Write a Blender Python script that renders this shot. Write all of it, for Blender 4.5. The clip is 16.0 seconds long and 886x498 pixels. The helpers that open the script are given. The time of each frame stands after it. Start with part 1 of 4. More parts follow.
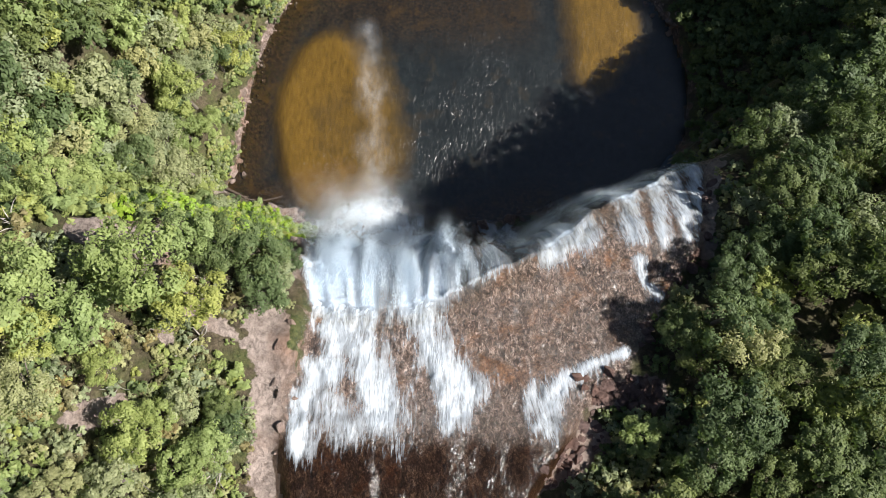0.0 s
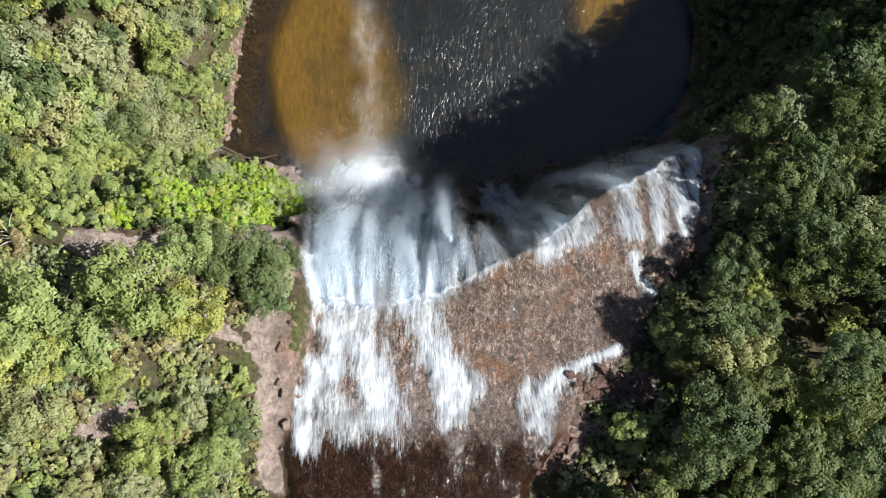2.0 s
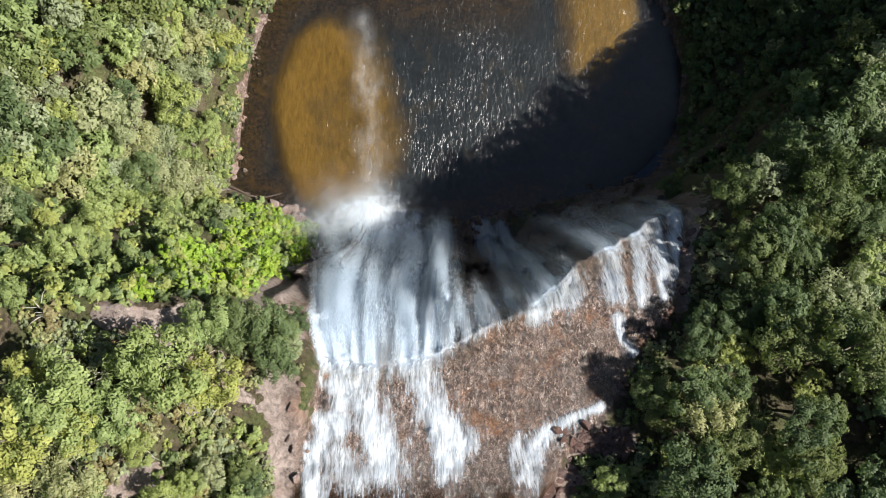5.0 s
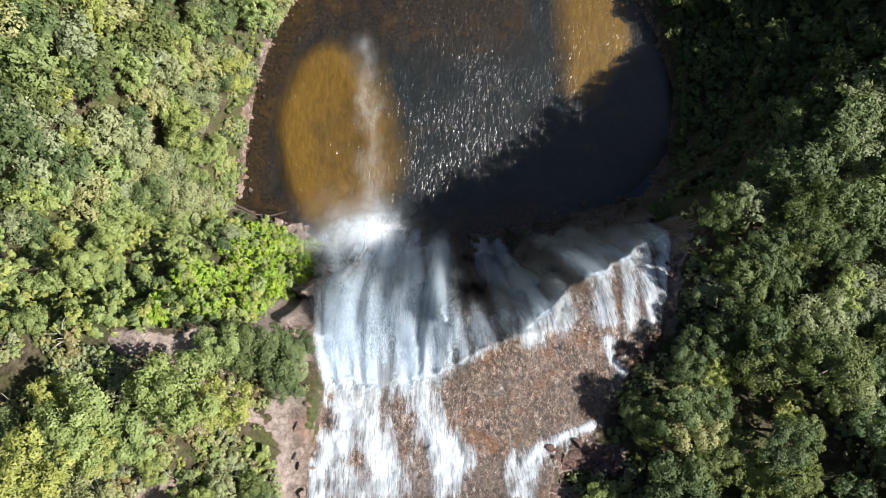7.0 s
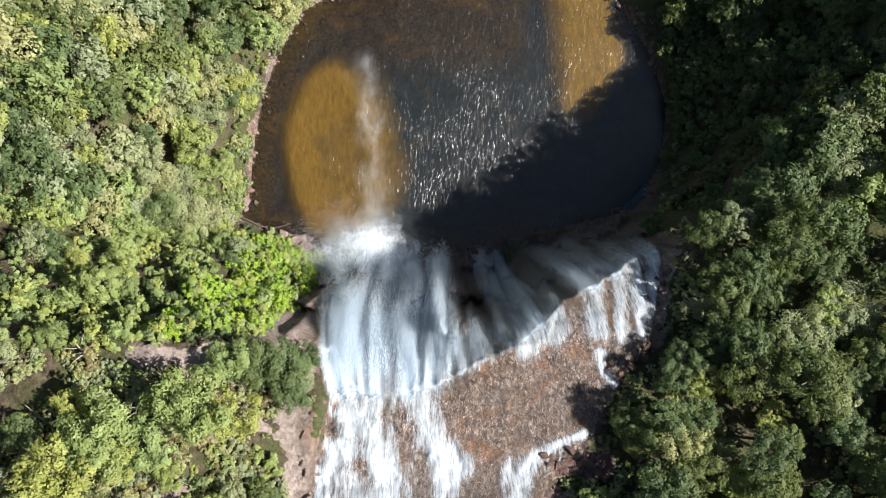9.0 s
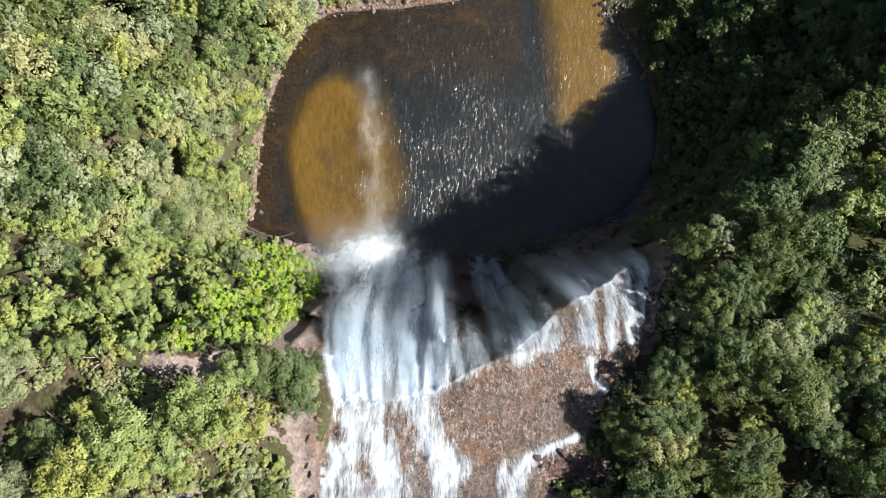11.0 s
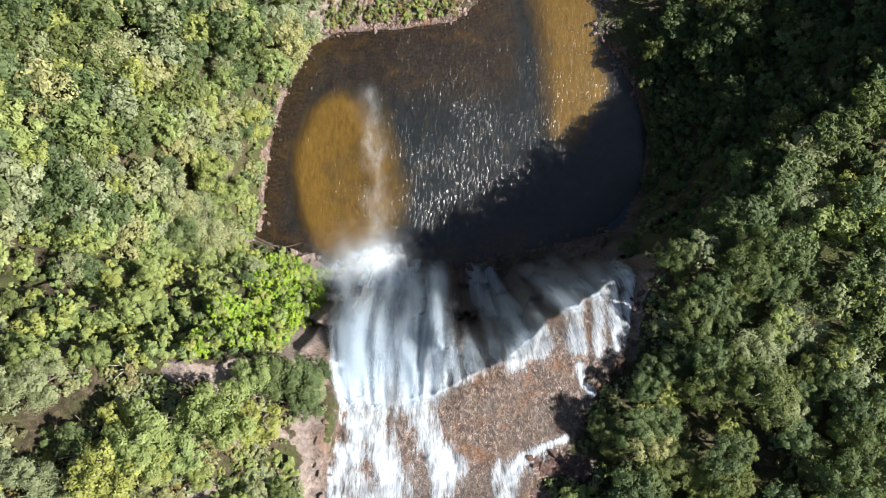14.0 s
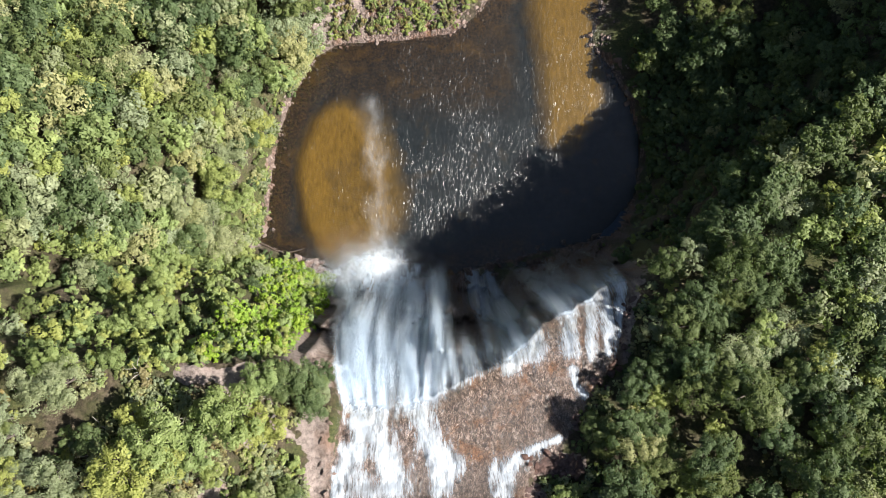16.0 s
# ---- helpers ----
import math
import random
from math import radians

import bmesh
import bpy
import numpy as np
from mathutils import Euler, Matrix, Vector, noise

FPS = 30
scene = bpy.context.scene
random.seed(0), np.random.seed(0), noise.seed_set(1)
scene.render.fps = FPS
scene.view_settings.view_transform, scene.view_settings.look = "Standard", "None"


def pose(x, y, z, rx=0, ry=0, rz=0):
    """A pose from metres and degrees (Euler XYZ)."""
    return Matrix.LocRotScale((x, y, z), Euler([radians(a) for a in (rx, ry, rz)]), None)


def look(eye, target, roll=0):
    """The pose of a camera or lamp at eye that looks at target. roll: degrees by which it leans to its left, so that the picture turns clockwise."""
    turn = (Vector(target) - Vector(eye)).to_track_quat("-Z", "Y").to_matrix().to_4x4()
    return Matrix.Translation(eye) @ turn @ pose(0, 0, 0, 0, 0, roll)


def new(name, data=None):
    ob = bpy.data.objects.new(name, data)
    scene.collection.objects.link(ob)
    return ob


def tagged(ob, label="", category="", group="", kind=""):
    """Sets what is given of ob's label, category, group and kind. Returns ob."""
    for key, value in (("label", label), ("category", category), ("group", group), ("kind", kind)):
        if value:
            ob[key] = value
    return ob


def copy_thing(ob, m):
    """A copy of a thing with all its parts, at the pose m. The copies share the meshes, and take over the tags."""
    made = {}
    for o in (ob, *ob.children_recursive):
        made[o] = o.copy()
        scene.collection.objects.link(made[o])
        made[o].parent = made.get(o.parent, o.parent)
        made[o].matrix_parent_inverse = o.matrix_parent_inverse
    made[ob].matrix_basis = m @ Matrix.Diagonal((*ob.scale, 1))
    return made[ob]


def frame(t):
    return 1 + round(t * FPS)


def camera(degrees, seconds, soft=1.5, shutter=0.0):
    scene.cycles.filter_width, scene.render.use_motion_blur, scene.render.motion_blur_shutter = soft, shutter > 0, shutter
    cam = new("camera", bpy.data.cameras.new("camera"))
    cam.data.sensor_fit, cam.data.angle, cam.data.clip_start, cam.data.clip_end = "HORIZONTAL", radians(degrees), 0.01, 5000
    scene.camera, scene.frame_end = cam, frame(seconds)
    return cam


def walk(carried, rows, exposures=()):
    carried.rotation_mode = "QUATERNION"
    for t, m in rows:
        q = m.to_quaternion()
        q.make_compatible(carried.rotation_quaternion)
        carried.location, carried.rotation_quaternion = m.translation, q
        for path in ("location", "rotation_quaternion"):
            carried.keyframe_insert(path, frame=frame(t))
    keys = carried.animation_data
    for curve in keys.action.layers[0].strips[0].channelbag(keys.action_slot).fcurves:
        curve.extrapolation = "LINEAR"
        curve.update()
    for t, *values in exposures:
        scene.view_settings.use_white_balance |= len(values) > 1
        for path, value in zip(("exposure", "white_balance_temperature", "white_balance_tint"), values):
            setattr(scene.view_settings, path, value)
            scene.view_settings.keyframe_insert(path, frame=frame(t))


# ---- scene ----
cam = camera(64.6, 16.0, soft=0.9)
PATH = [
    (0.0, 0.000, 0.000, 97.200, 10.42, 0.01, 0.35),
    (0.5, 0.024, 2.447, 97.146, 8.48, -0.01, 0.33),
    (1.0, 0.038, 4.790, 97.442, 6.29, -0.02, 0.30),
    (1.5, 0.068, 6.932, 98.019, 4.08, -0.05, 0.25),
    (2.0, 0.100, 8.834, 98.723, 1.85, -0.05, 0.18),
    (2.5, 0.133, 10.609, 99.462, 0.54, -0.06, 0.15),
    (3.0, 0.141, 12.065, 100.280, 0.53, -0.10, 0.15),
    (3.5, 0.155, 13.354, 101.123, 0.49, -0.12, 0.15),
    (4.0, 0.182, 14.507, 101.960, 0.45, -0.12, 0.15),
    (6.5, 0.307, 18.445, 106.194, 0.37, -0.16, 0.15),
    (7.0, 0.316, 19.011, 107.060, 0.36, -0.16, 0.15),
    (7.5, 0.326, 19.518, 107.933, 0.35, -0.16, 0.14),
    (8.0, 0.355, 20.002, 108.809, 0.32, -0.13, 0.14),
    (8.5, 0.395, 20.443, 109.699, 0.30, -0.13, 0.13),
    (9.0, 0.446, 20.859, 110.592, 0.28, -0.12, 0.12),
    (11.5, 0.663, 22.597, 115.147, 0.21, -0.09, 0.05),
    (12.0, 0.705, 22.908, 116.074, 0.19, -0.08, 0.03),
    (12.5, 0.748, 23.208, 116.995, 0.18, -0.07, 0.02),
    (13.0, 0.790, 23.493, 117.918, 0.16, -0.06, 0.00),
    (13.5, 0.837, 23.793, 118.846, 0.14, -0.06, 0.00),
    (14.0, 0.875, 24.066, 119.772, 0.12, -0.06, -0.01),
    (14.5, 0.906, 24.354, 120.680, 0.10, -0.06, -0.02),
    (15.0, 0.955, 24.640, 121.590, 0.07, -0.04, -0.02),
    (15.5, 1.014, 24.953, 122.504, 0.02, -0.02, -0.01),
    (16.0, 1.065, 25.236, 123.414, 0.00, -0.00, 0.00),
]
walk(cam, [(t, pose(x, y, z, rx, ry, rz)) for t, x, y, z, rx, ry, rz in PATH], exposures=[(0.0, 0.96), (4.0, 0.95), (7.0, 1.06), (16.0, 1.17)])

# ---------------------------------------------------------------- light
SUN_EL, SUN_AZ = 42.5, -2.0          # degrees above the horizon, degrees from +x towards +y
world = bpy.data.worlds.new("sky")
scene.world = world
world.use_nodes = True
wn = world.node_tree.nodes
sky = wn.new("ShaderNodeTexSky")
sky.sky_type = "NISHITA"
sky.sun_disc = False
sky.sun_elevation = radians(SUN_EL)
sky.sun_rotation = radians(90 - SUN_AZ)
wn["Background"].inputs["Strength"].default_value = 0.039
world.node_tree.links.new(sky.outputs["Color"], wn["Background"].inputs["Color"])

sun_data = bpy.data.lights.new("sun", "SUN")
sun_data.energy = 5.2
sun_data.angle = radians(0.55)
sun_data.color = (1.0, 0.965, 0.91)
sun = new("sun", sun_data)
to_sun = Vector((math.cos(radians(SUN_EL)) * math.cos(radians(SUN_AZ)), math.cos(radians(SUN_EL)) * math.sin(radians(SUN_AZ)), math.sin(radians(SUN_EL))))
sun.matrix_world = look(to_sun * 300, (0, 0, 0))


# ---------------------------------------------------------------- materials
class Mat:
    """A small wrapper to wire node materials."""

    def __init__(self, name):
        self.mat = bpy.data.materials.new(name)
        self.mat.use_nodes = True
        self.t = self.mat.node_tree
        self.t.nodes.clear()
        self.out = self.n("ShaderNodeOutputMaterial")

    def n(self, kind, **kw):
        node = self.t.nodes.new(kind)
        for k, v in kw.items():
            if k in node.inputs:
                self.put(node.inputs[k], v)
        return node

    def put(self, socket, v):
        if isinstance(v, bpy.types.NodeSocket):
            self.t.links.new(v, socket)
        else:
            socket.default_value = v

    def noise(self, vec, scale, detail=4.0, rough=0.55, dist=0.0):
        node = self.n("ShaderNodeTexNoise", Vector=vec, Scale=scale, Detail=detail, Roughness=rough, Distortion=dist)
        return node.outputs["Fac"]

    def ramp(self, fac, *stops):
        node = self.n("ShaderNodeValToRGB", Fac=fac)
        el = node.color_ramp.elements
        while len(el) < len(stops):
            el.new(0.5)
        for e, (p, c) in zip(el, stops):
            e.position = p
            e.color = (*c, 1) if len(c) == 3 else c
        return node.outputs["Color"]

    def remap(self, fac, a, b, c=0.0, d=1.0):
        return self.n("ShaderNodeMapRange", Value=fac, **{"From Min": a, "From Max": b, "To Min": c, "To Max": d}).outputs["Result"]

    def math(self, op, a, b=0.0):
        node = self.n("ShaderNodeMath")
        node.operation = op
        self.put(node.inputs[0], a)
        self.put(node.inputs[1], b)
        return node.outputs[0]

    def mix(self, fac, a, b, blend="MIX"):
        node = self.n("ShaderNodeMix")
        node.data_type, node.blend_type = "RGBA", blend
        self.put(node.inputs["Factor"], fac)
        self.put(node.inputs[6], a)
        self.put(node.inputs[7], b)
        return node.outputs[2]

    def pos(self):
        return self.n("ShaderNodeNewGeometry").outputs["Position"]

    def island(self):
        return self.n("ShaderNodeNewGeometry").outputs["Random Per Island"]

    def attr(self, name):
        node = self.n("ShaderNodeAttribute")
        node.attribute_name = name
        return node.outputs["Fac"]

    def mapped(self, vec, scale, rot=(0, 0, 0)):
        return self.n("ShaderNodeMapping", Vector=vec, Scale=scale, Rotation=rot).outputs["Vector"]

    def bump(self, height, strength, distance):
        return self.n("ShaderNodeBump", Height=height, Strength=strength, Distance=distance).outputs["Normal"]

    def done(self, shader):
        self.t.links.new(shader, self.out.inputs["Surface"])
        return self.mat


def rgb(r, g, b):
    return (r, g, b, 1.0)


def rock_material(name, dry, dark, rust, wet_base=0.0, soil=False):
    """Layered sandstone; the vertex value 'wet' makes it darker, rustier and glossy where water runs over it, and
    darkens the shaded east shore.
    """
    m = Mat(name)
    p = m.pos()
    wet = m.math("MAXIMUM", m.attr("wet"), wet_base)
    big = m.noise(p, 0.22, 5, 0.6)
    fine = m.noise(p, 1.9, 6, 0.65, 0.4)
    strata = m.noise(m.mapped(p, (0.35, 0.35, 2.4)), 1.3, 5, 0.6)
    cut = m.noise(m.mapped(p, (0.5, 0.8, 2.0), (0.3, 0.2, 0.5)), 0.9, 7, 0.7, 1.2)
    crack = m.math("ABSOLUTE", m.math("SUBTRACT", cut, 0.5))
    col = m.ramp(fine, (0.28, dark), (0.5, dry), (0.78, tuple(min(1, c * 1.45) for c in dry)))
    col = m.mix(m.remap(big, 0.48, 0.68), col, rgb(*rust))
    col = m.mix(m.remap(strata, 0.55, 0.75, 0, 0.5), col, rgb(*dark))
    flow = m.mapped(p, (1.5, 0.85, 0.6), (0, 0, 0.6))
    facet = m.noise(flow, 1.9, 9, 0.76, 1.1)
    chips = m.noise(m.mapped(p, (1.0, 1.0, 0.4), (0, 0, -0.5)), 3.6, 6, 0.7)
    wetcol = m.ramp(facet, (0.39, (0.014, 0.01, 0.008)), (0.47, (0.07, 0.045, 0.034)), (0.53, (0.145, 0.1, 0.08)), (0.61, (0.34, 0.27, 0.235)))
    wetcol = m.mix(m.remap(m.noise(p, 0.33, 4, 0.6, 0.5), 0.52, 0.66, 0.0, 0.75), wetcol, m.ramp(chips, (0.32, (0.04, 0.02, 0.01)), (0.5, (0.17, 0.075, 0.03)), (0.72, (0.3, 0.17, 0.09))))
    wetcol = m.mix(m.remap(m.noise(p, 0.14, 3, 0.5), 0.45, 0.6, 0.0, 0.35), wetcol, m.ramp(chips, (0.3, (0.04, 0.034, 0.032)), (0.55, (0.12, 0.104, 0.098)), (0.75, (0.24, 0.215, 0.2))))
    wetcol = m.mix(1.0, wetcol, m.ramp(m.noise(p, 5.5, 4, 0.75), (0.36, (0.75, 0.72, 0.7)), (0.5, (1.3, 1.27, 1.27)), (0.66, (2.3, 2.3, 2.4))), "MULTIPLY")
    col = m.mix(wet, col, wetcol)
    col = m.mix(m.remap(crack, 0.0, 0.012, 0.14, 0.0), col, rgb(0.03, 0.024, 0.02))
    h = m.math("ADD", m.math("MULTIPLY", fine, 0.6), m.math("ADD", m.math("MULTIPLY", strata, 0.5), m.math("MULTIPLY", facet, 0.9)))
    h = m.math("ADD", h, m.remap(crack, 0.0, 0.03, 0.0, 0.18))
    if soil:
        litter = m.ramp(m.noise(p, 1.4, 6, 0.7), (0.3, (0.03, 0.025, 0.016)), (0.5, (0.085, 0.066, 0.042)), (0.7, (0.17, 0.135, 0.09)))
        grass = m.ramp(m.noise(p, 3.1, 4, 0.7), (0.3, (0.035, 0.05, 0.015)), (0.7, (0.13, 0.13, 0.05)))
        litter = m.mix(m.remap(m.noise(p, 0.21, 4, 0.6), 0.42, 0.6), litter, grass)
        ragged = m.math("ADD", m.attr("rocky"), m.remap(m.noise(p, 0.9, 5, 0.65), 0.3, 0.7, -0.45, 0.45))
        col = m.mix(m.remap(ragged, 0.4, 0.6), litter, col)
    b = m.n("ShaderNodeBsdfPrincipled", **{"Base Color": col, "Specular IOR Level": m.remap(wet, 0, 1, 0.25, 0.6), "Roughness": m.remap(wet, 0, 1, 0.88, 0.34), "Normal": m.bump(h, 0.9, m.remap(wet, 0, 1, 0.35, 0.55))})
    return m.done(b.outputs[0])


def bed_material():
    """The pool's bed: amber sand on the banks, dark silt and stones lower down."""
    m = Mat("pool bed")
    p = m.pos()
    sandy = m.math("ADD", m.attr("sandy"), m.remap(m.noise(p, 0.35, 4, 0.6), 0.3, 0.7, -0.12, 0.12))
    sand = m.ramp(m.noise(m.mapped(p, (1.0, 0.3, 1.0), (0, 0, 0.5)), 1.6, 6, 0.7, 0.6), (0.32, (0.34, 0.21, 0.03)), (0.68, (0.64, 0.39, 0.075)))
    silt = m.ramp(m.noise(p, 0.9, 7, 0.7), (0.35, (0.016, 0.03, 0.058)), (0.6, (0.034, 0.055, 0.095)), (0.8, (0.075, 0.08, 0.09)))
    col = m.mix(m.remap(sandy, 0.05, 0.85), silt, sand)
    stones = m.ramp(m.noise(p, 2.2, 5, 0.7), (0.35, (0.016, 0.012, 0.01)), (0.55, (0.085, 0.052, 0.03)), (0.75, (0.22, 0.12, 0.055)))
    stones = m.mix(m.remap(m.noise(m.mapped(p, (0.6, 1.0, 1.0), (0, 0, 0.3)), 0.3, 5, 0.65, 0.6), 0.5, 0.68, 0.0, 0.7), stones, m.ramp(m.noise(p, 1.3, 5, 0.7), (0.35, (0.09, 0.05, 0.015)), (0.65, (0.3, 0.17, 0.04))))
    col = m.mix(m.attr("stony"), col, stones)
    b = m.n("ShaderNodeBsdfPrincipled", **{"Base Color": col, "Roughness": 0.9, "Normal": m.bump(m.noise(p, 2.0, 5, 0.7), 0.6, 0.15)})
    return m.done(b.outputs[0])


def water_material(name, tint, wave, height):
    """Clear tannin-brown water: the bed shows through, and ripples mirror sun and sky."""
    m = Mat(name)
    p = m.pos()
    warp = m.noise(p, 0.12, 3, 0.5)
    pv = m.mapped(p, (1.0, 0.42, 1.0), (0, 0, 0.25))
    r1 = m.noise(pv, wave, 2, 0.5, 1.1)
    r1 = m.math("SUBTRACT", 1.0, m.math("ABSOLUTE", m.math("MULTIPLY", m.math("SUBTRACT", r1, 0.5), 4.0)))
    r1 = m.math("POWER", m.math("MAXIMUM", r1, 0.0), 2.0)
    r2 = m.noise(pv, wave * 3.1, 2, 0.6, 0.4)
    h = m.math("MULTIPLY", m.math("ADD", r1, m.math("MULTIPLY", r2, 0.22)), m.math("MULTIPLY", m.remap(warp, 0.38, 0.62, 0.5, 1.0), m.attr("chop")))
    nrm = m.bump(h, 1.0, height)
    gloss = m.n("ShaderNodeBsdfGlossy", Color=rgb(1, 1, 1), Roughness=0.3, Normal=nrm)
    clear = m.n("ShaderNodeBsdfTransparent", Color=rgb(*tint))
    mix = m.n("ShaderNodeMixShader", Fac=0.052)
    m.t.links.new(clear.outputs[0], mix.inputs[1])
    m.t.links.new(gloss.outputs[0], mix.inputs[2])
    return m.done(mix.outputs[0])


def foam_material(name, along, across, film, soft, most):
    """Running water broken into white threads. UV: u across, v along the flow, in metres; 'foam' says how white it runs."""
    m = Mat(name)
    uv = m.n("ShaderNodeUVMap").outputs["UV"]
    foam = m.attr("foam")
    sv = m.mapped(uv, (across, along, 1))
    st = m.noise(sv, 1.0, 6, 0.66, 0.9)
    br = m.noise(m.mapped(uv, (across * 0.22, along * 0.6, 1)), 1.0, 5, 0.65, 0.9)
    v = m.math("ADD", m.math("MULTIPLY", st, 0.62), m.math("MULTIPLY", br, 0.38))
    edge = m.math("SUBTRACT", 0.80, m.math("MULTIPLY", foam, 0.62))
    d = m.math("SUBTRACT", v, edge)
    fac = m.n("ShaderNodeMapRange", Value=d, **{"From Min": -soft, "From Max": soft * 1.4, "To Min": 0.0, "To Max": most}).outputs["Result"]
    fac = m.math("MULTIPLY", fac, m.remap(foam, 0.02, 0.22))
    nrm = m.bump(v, m.remap(m.attr("deep"), 0, 1, 1.0, 0.25), 0.3)
    white = m.n("ShaderNodeBsdfPrincipled", **{"Base Color": rgb(0.81, 0.88, 0.96), "Roughness": 0.55, "Normal": nrm})
    thin = m.n("ShaderNodeBsdfTranslucent", Color=rgb(0.64, 0.81, 0.98))
    wm = m.n("ShaderNodeMixShader", Fac=0.42)
    m.t.links.new(white.outputs[0], wm.inputs[1])
    m.t.links.new(thin.outputs[0], wm.inputs[2])
    clear = m.n("ShaderNodeBsdfTransparent", Color=m.mix(m.attr("deep"), rgb(0.97, 0.96, 0.94), rgb(0.42, 0.35, 0.28)))
    if film:
        rip = m.bump(m.noise(m.mapped(m.pos(), (1.4, 1.0, 1.0), (0, 0, -0.35)), 2.4, 5, 0.66, 0.6), m.remap(m.attr("deep"), 0, 1, 1.0, 0.3), 0.3)
        gl = m.n("ShaderNodeBsdfGlossy", Color=rgb(1, 1, 1), Roughness=0.2, Normal=rip)
        fm = m.n("ShaderNodeMixShader", Fac=0.028)
        m.t.links.new(clear.outputs[0], fm.inputs[1])
        m.t.links.new(gl.outputs[0], fm.inputs[2])
        clear = fm
    mix = m.n("ShaderNodeMixShader", Fac=fac)
    m.t.links.new(clear.outputs[0], mix.inputs[1])
    m.t.links.new(wm.outputs[0], mix.inputs[2])
    return m.done(mix.outputs[0])


def leaf_material(name, dark, mid, light):
    """Leaves: every leaf, bough and tree a little different; some light passes through."""
    m = Mat(name)
    tree = m.n("ShaderNodeObjectInfo").outputs["Random"]
    tint = m.math("FRACT", m.math("ADD", m.attr("tint"), tree))
    bough = m.noise(m.pos(), 0.75, 3, 0.6)
    pick = m.math("ADD", m.math("MULTIPLY", m.island(), 0.5), m.remap(bough, 0.3, 0.7, 0.0, 0.5))
    col = m.ramp(pick, (0.05, dark), (0.5, mid), (0.95, light))
    hue = m.ramp(tint, (0.0, (0.74, 0.82, 0.78)), (0.3, (0.95, 1.0, 0.85)), (0.55, (1.2, 1.1, 0.78)), (0.8, (0.88, 0.98, 0.95)), (1.0, (1.12, 1.14, 1.0)))
    col = m.mix(1.0, col, hue, "MULTIPLY")
    b = m.n("ShaderNodeBsdfPrincipled", **{"Base Color": col, "Roughness": 0.6, "Specular IOR Level": 0.3})
    tl = m.n("ShaderNodeBsdfTranslucent", Color=m.mix(1.0, col, rgb(1.12, 1.28, 0.62), "MULTIPLY"))
    mix = m.n("ShaderNodeMixShader", Fac=0.33)
    m.t.links.new(b.outputs[0], mix.inputs[1])
    m.t.links.new(tl.outputs[0], mix.inputs[2])
    return m.done(mix.outputs[0])


def bark_material(name, a, b):
    m = Mat(name)
    p = m.pos()
    col = m.ramp(m.noise(m.mapped(p, (3, 3, 0.8)), 2.0, 5, 0.7), (0.3, a), (0.7, b))
    s = m.n("ShaderNodeBsdfPrincipled", **{"Base Color": col, "Roughness": 0.9, "Normal": m.bump(m.noise(p, 6, 4, 0.7), 0.8, 0.05)})
    return m.done(s.outputs[0])


def spray_material():
    m = Mat("spray")
    d = m.n("ShaderNodeBsdfDiffuse", Color=rgb(0.87, 0.94, 1.0))
    t = m.n("ShaderNodeBsdfTranslucent", Color=rgb(0.87, 0.94, 1.0))
    mix = m.n("ShaderNodeMixShader", Fac=0.45)
    m.t.links.new(d.outputs[0], mix.inputs[1])
    m.t.links.new(t.outputs[0], mix.inputs[2])
    return m.done(mix.outputs[0])


def vapour_material():
    m = Mat("vapour")
    fac = m.math("MULTIPLY", m.attr("foam"), m.remap(m.noise(m.mapped(m.pos(), (1.0, 0.5, 1.0)), 0.8, 5, 0.65, 0.5), 0.3, 0.72, 0.25, 1.3))
    d = m.n("ShaderNodeBsdfDiffuse", Color=rgb(0.9, 0.93, 0.97))
    t = m.n("ShaderNodeBsdfTranslucent", Color=rgb(0.9, 0.93, 0.97))
    body = m.n("ShaderNodeMixShader", Fac=0.25)
    m.t.links.new(d.outputs[0], body.inputs[1])
    m.t.links.new(t.outputs[0], body.inputs[2])
    clear = m.n("ShaderNodeBsdfTransparent", Color=rgb(1, 1, 1))
    mix = m.n("ShaderNodeMixShader", Fac=fac)
    m.t.links.new(clear.outputs[0], mix.inputs[1])
    m.t.links.new(body.outputs[0], mix.inputs[2])
    return m.done(mix.outputs[0])


ROCK = rock_material("sandstone and forest floor", (0.31, 0.25, 0.22), (0.14, 0.105, 0.09), (0.25, 0.165, 0.125), soil=True)
BOULDER = rock_material("boulder stone", (0.28, 0.215, 0.185), (0.11, 0.08, 0.07), (0.24, 0.15, 0.11))
DARKSTONE = rock_material("dark broken stone", (0.15, 0.1, 0.09), (0.04, 0.028, 0.026), (0.15, 0.085, 0.065))
WETSTONE = rock_material("wet dark stone", (0.1, 0.07, 0.055), (0.03, 0.022, 0.02), (0.12, 0.07, 0.05), 0.6)
BED = bed_material()
POOL = water_material("tannin water", (0.45, 0.43, 0.35), 1.9, 0.04)
CASCADE = foam_material("white water on rock", 0.75, 4.4, True, 0.12, 0.95)
CURTAIN = foam_material("falling water", 0.11, 1.5, False, 0.34, 0.8)
SPRAY = spray_material()
VAPOUR = vapour_material()
LEAF_A = leaf_material("leaves broad green", (0.07, 0.096, 0.04), (0.116, 0.15, 0.066), (0.175, 0.21, 0.1))
LEAF_B = leaf_material("leaves grey green", (0.186, 0.198, 0.12), (0.28, 0.292, 0.18), (0.378, 0.386, 0.25))
LEAF_C = leaf_material("leaves yellow green", (0.175, 0.207, 0.078), (0.262, 0.3, 0.118), (0.355, 0.39, 0.172))
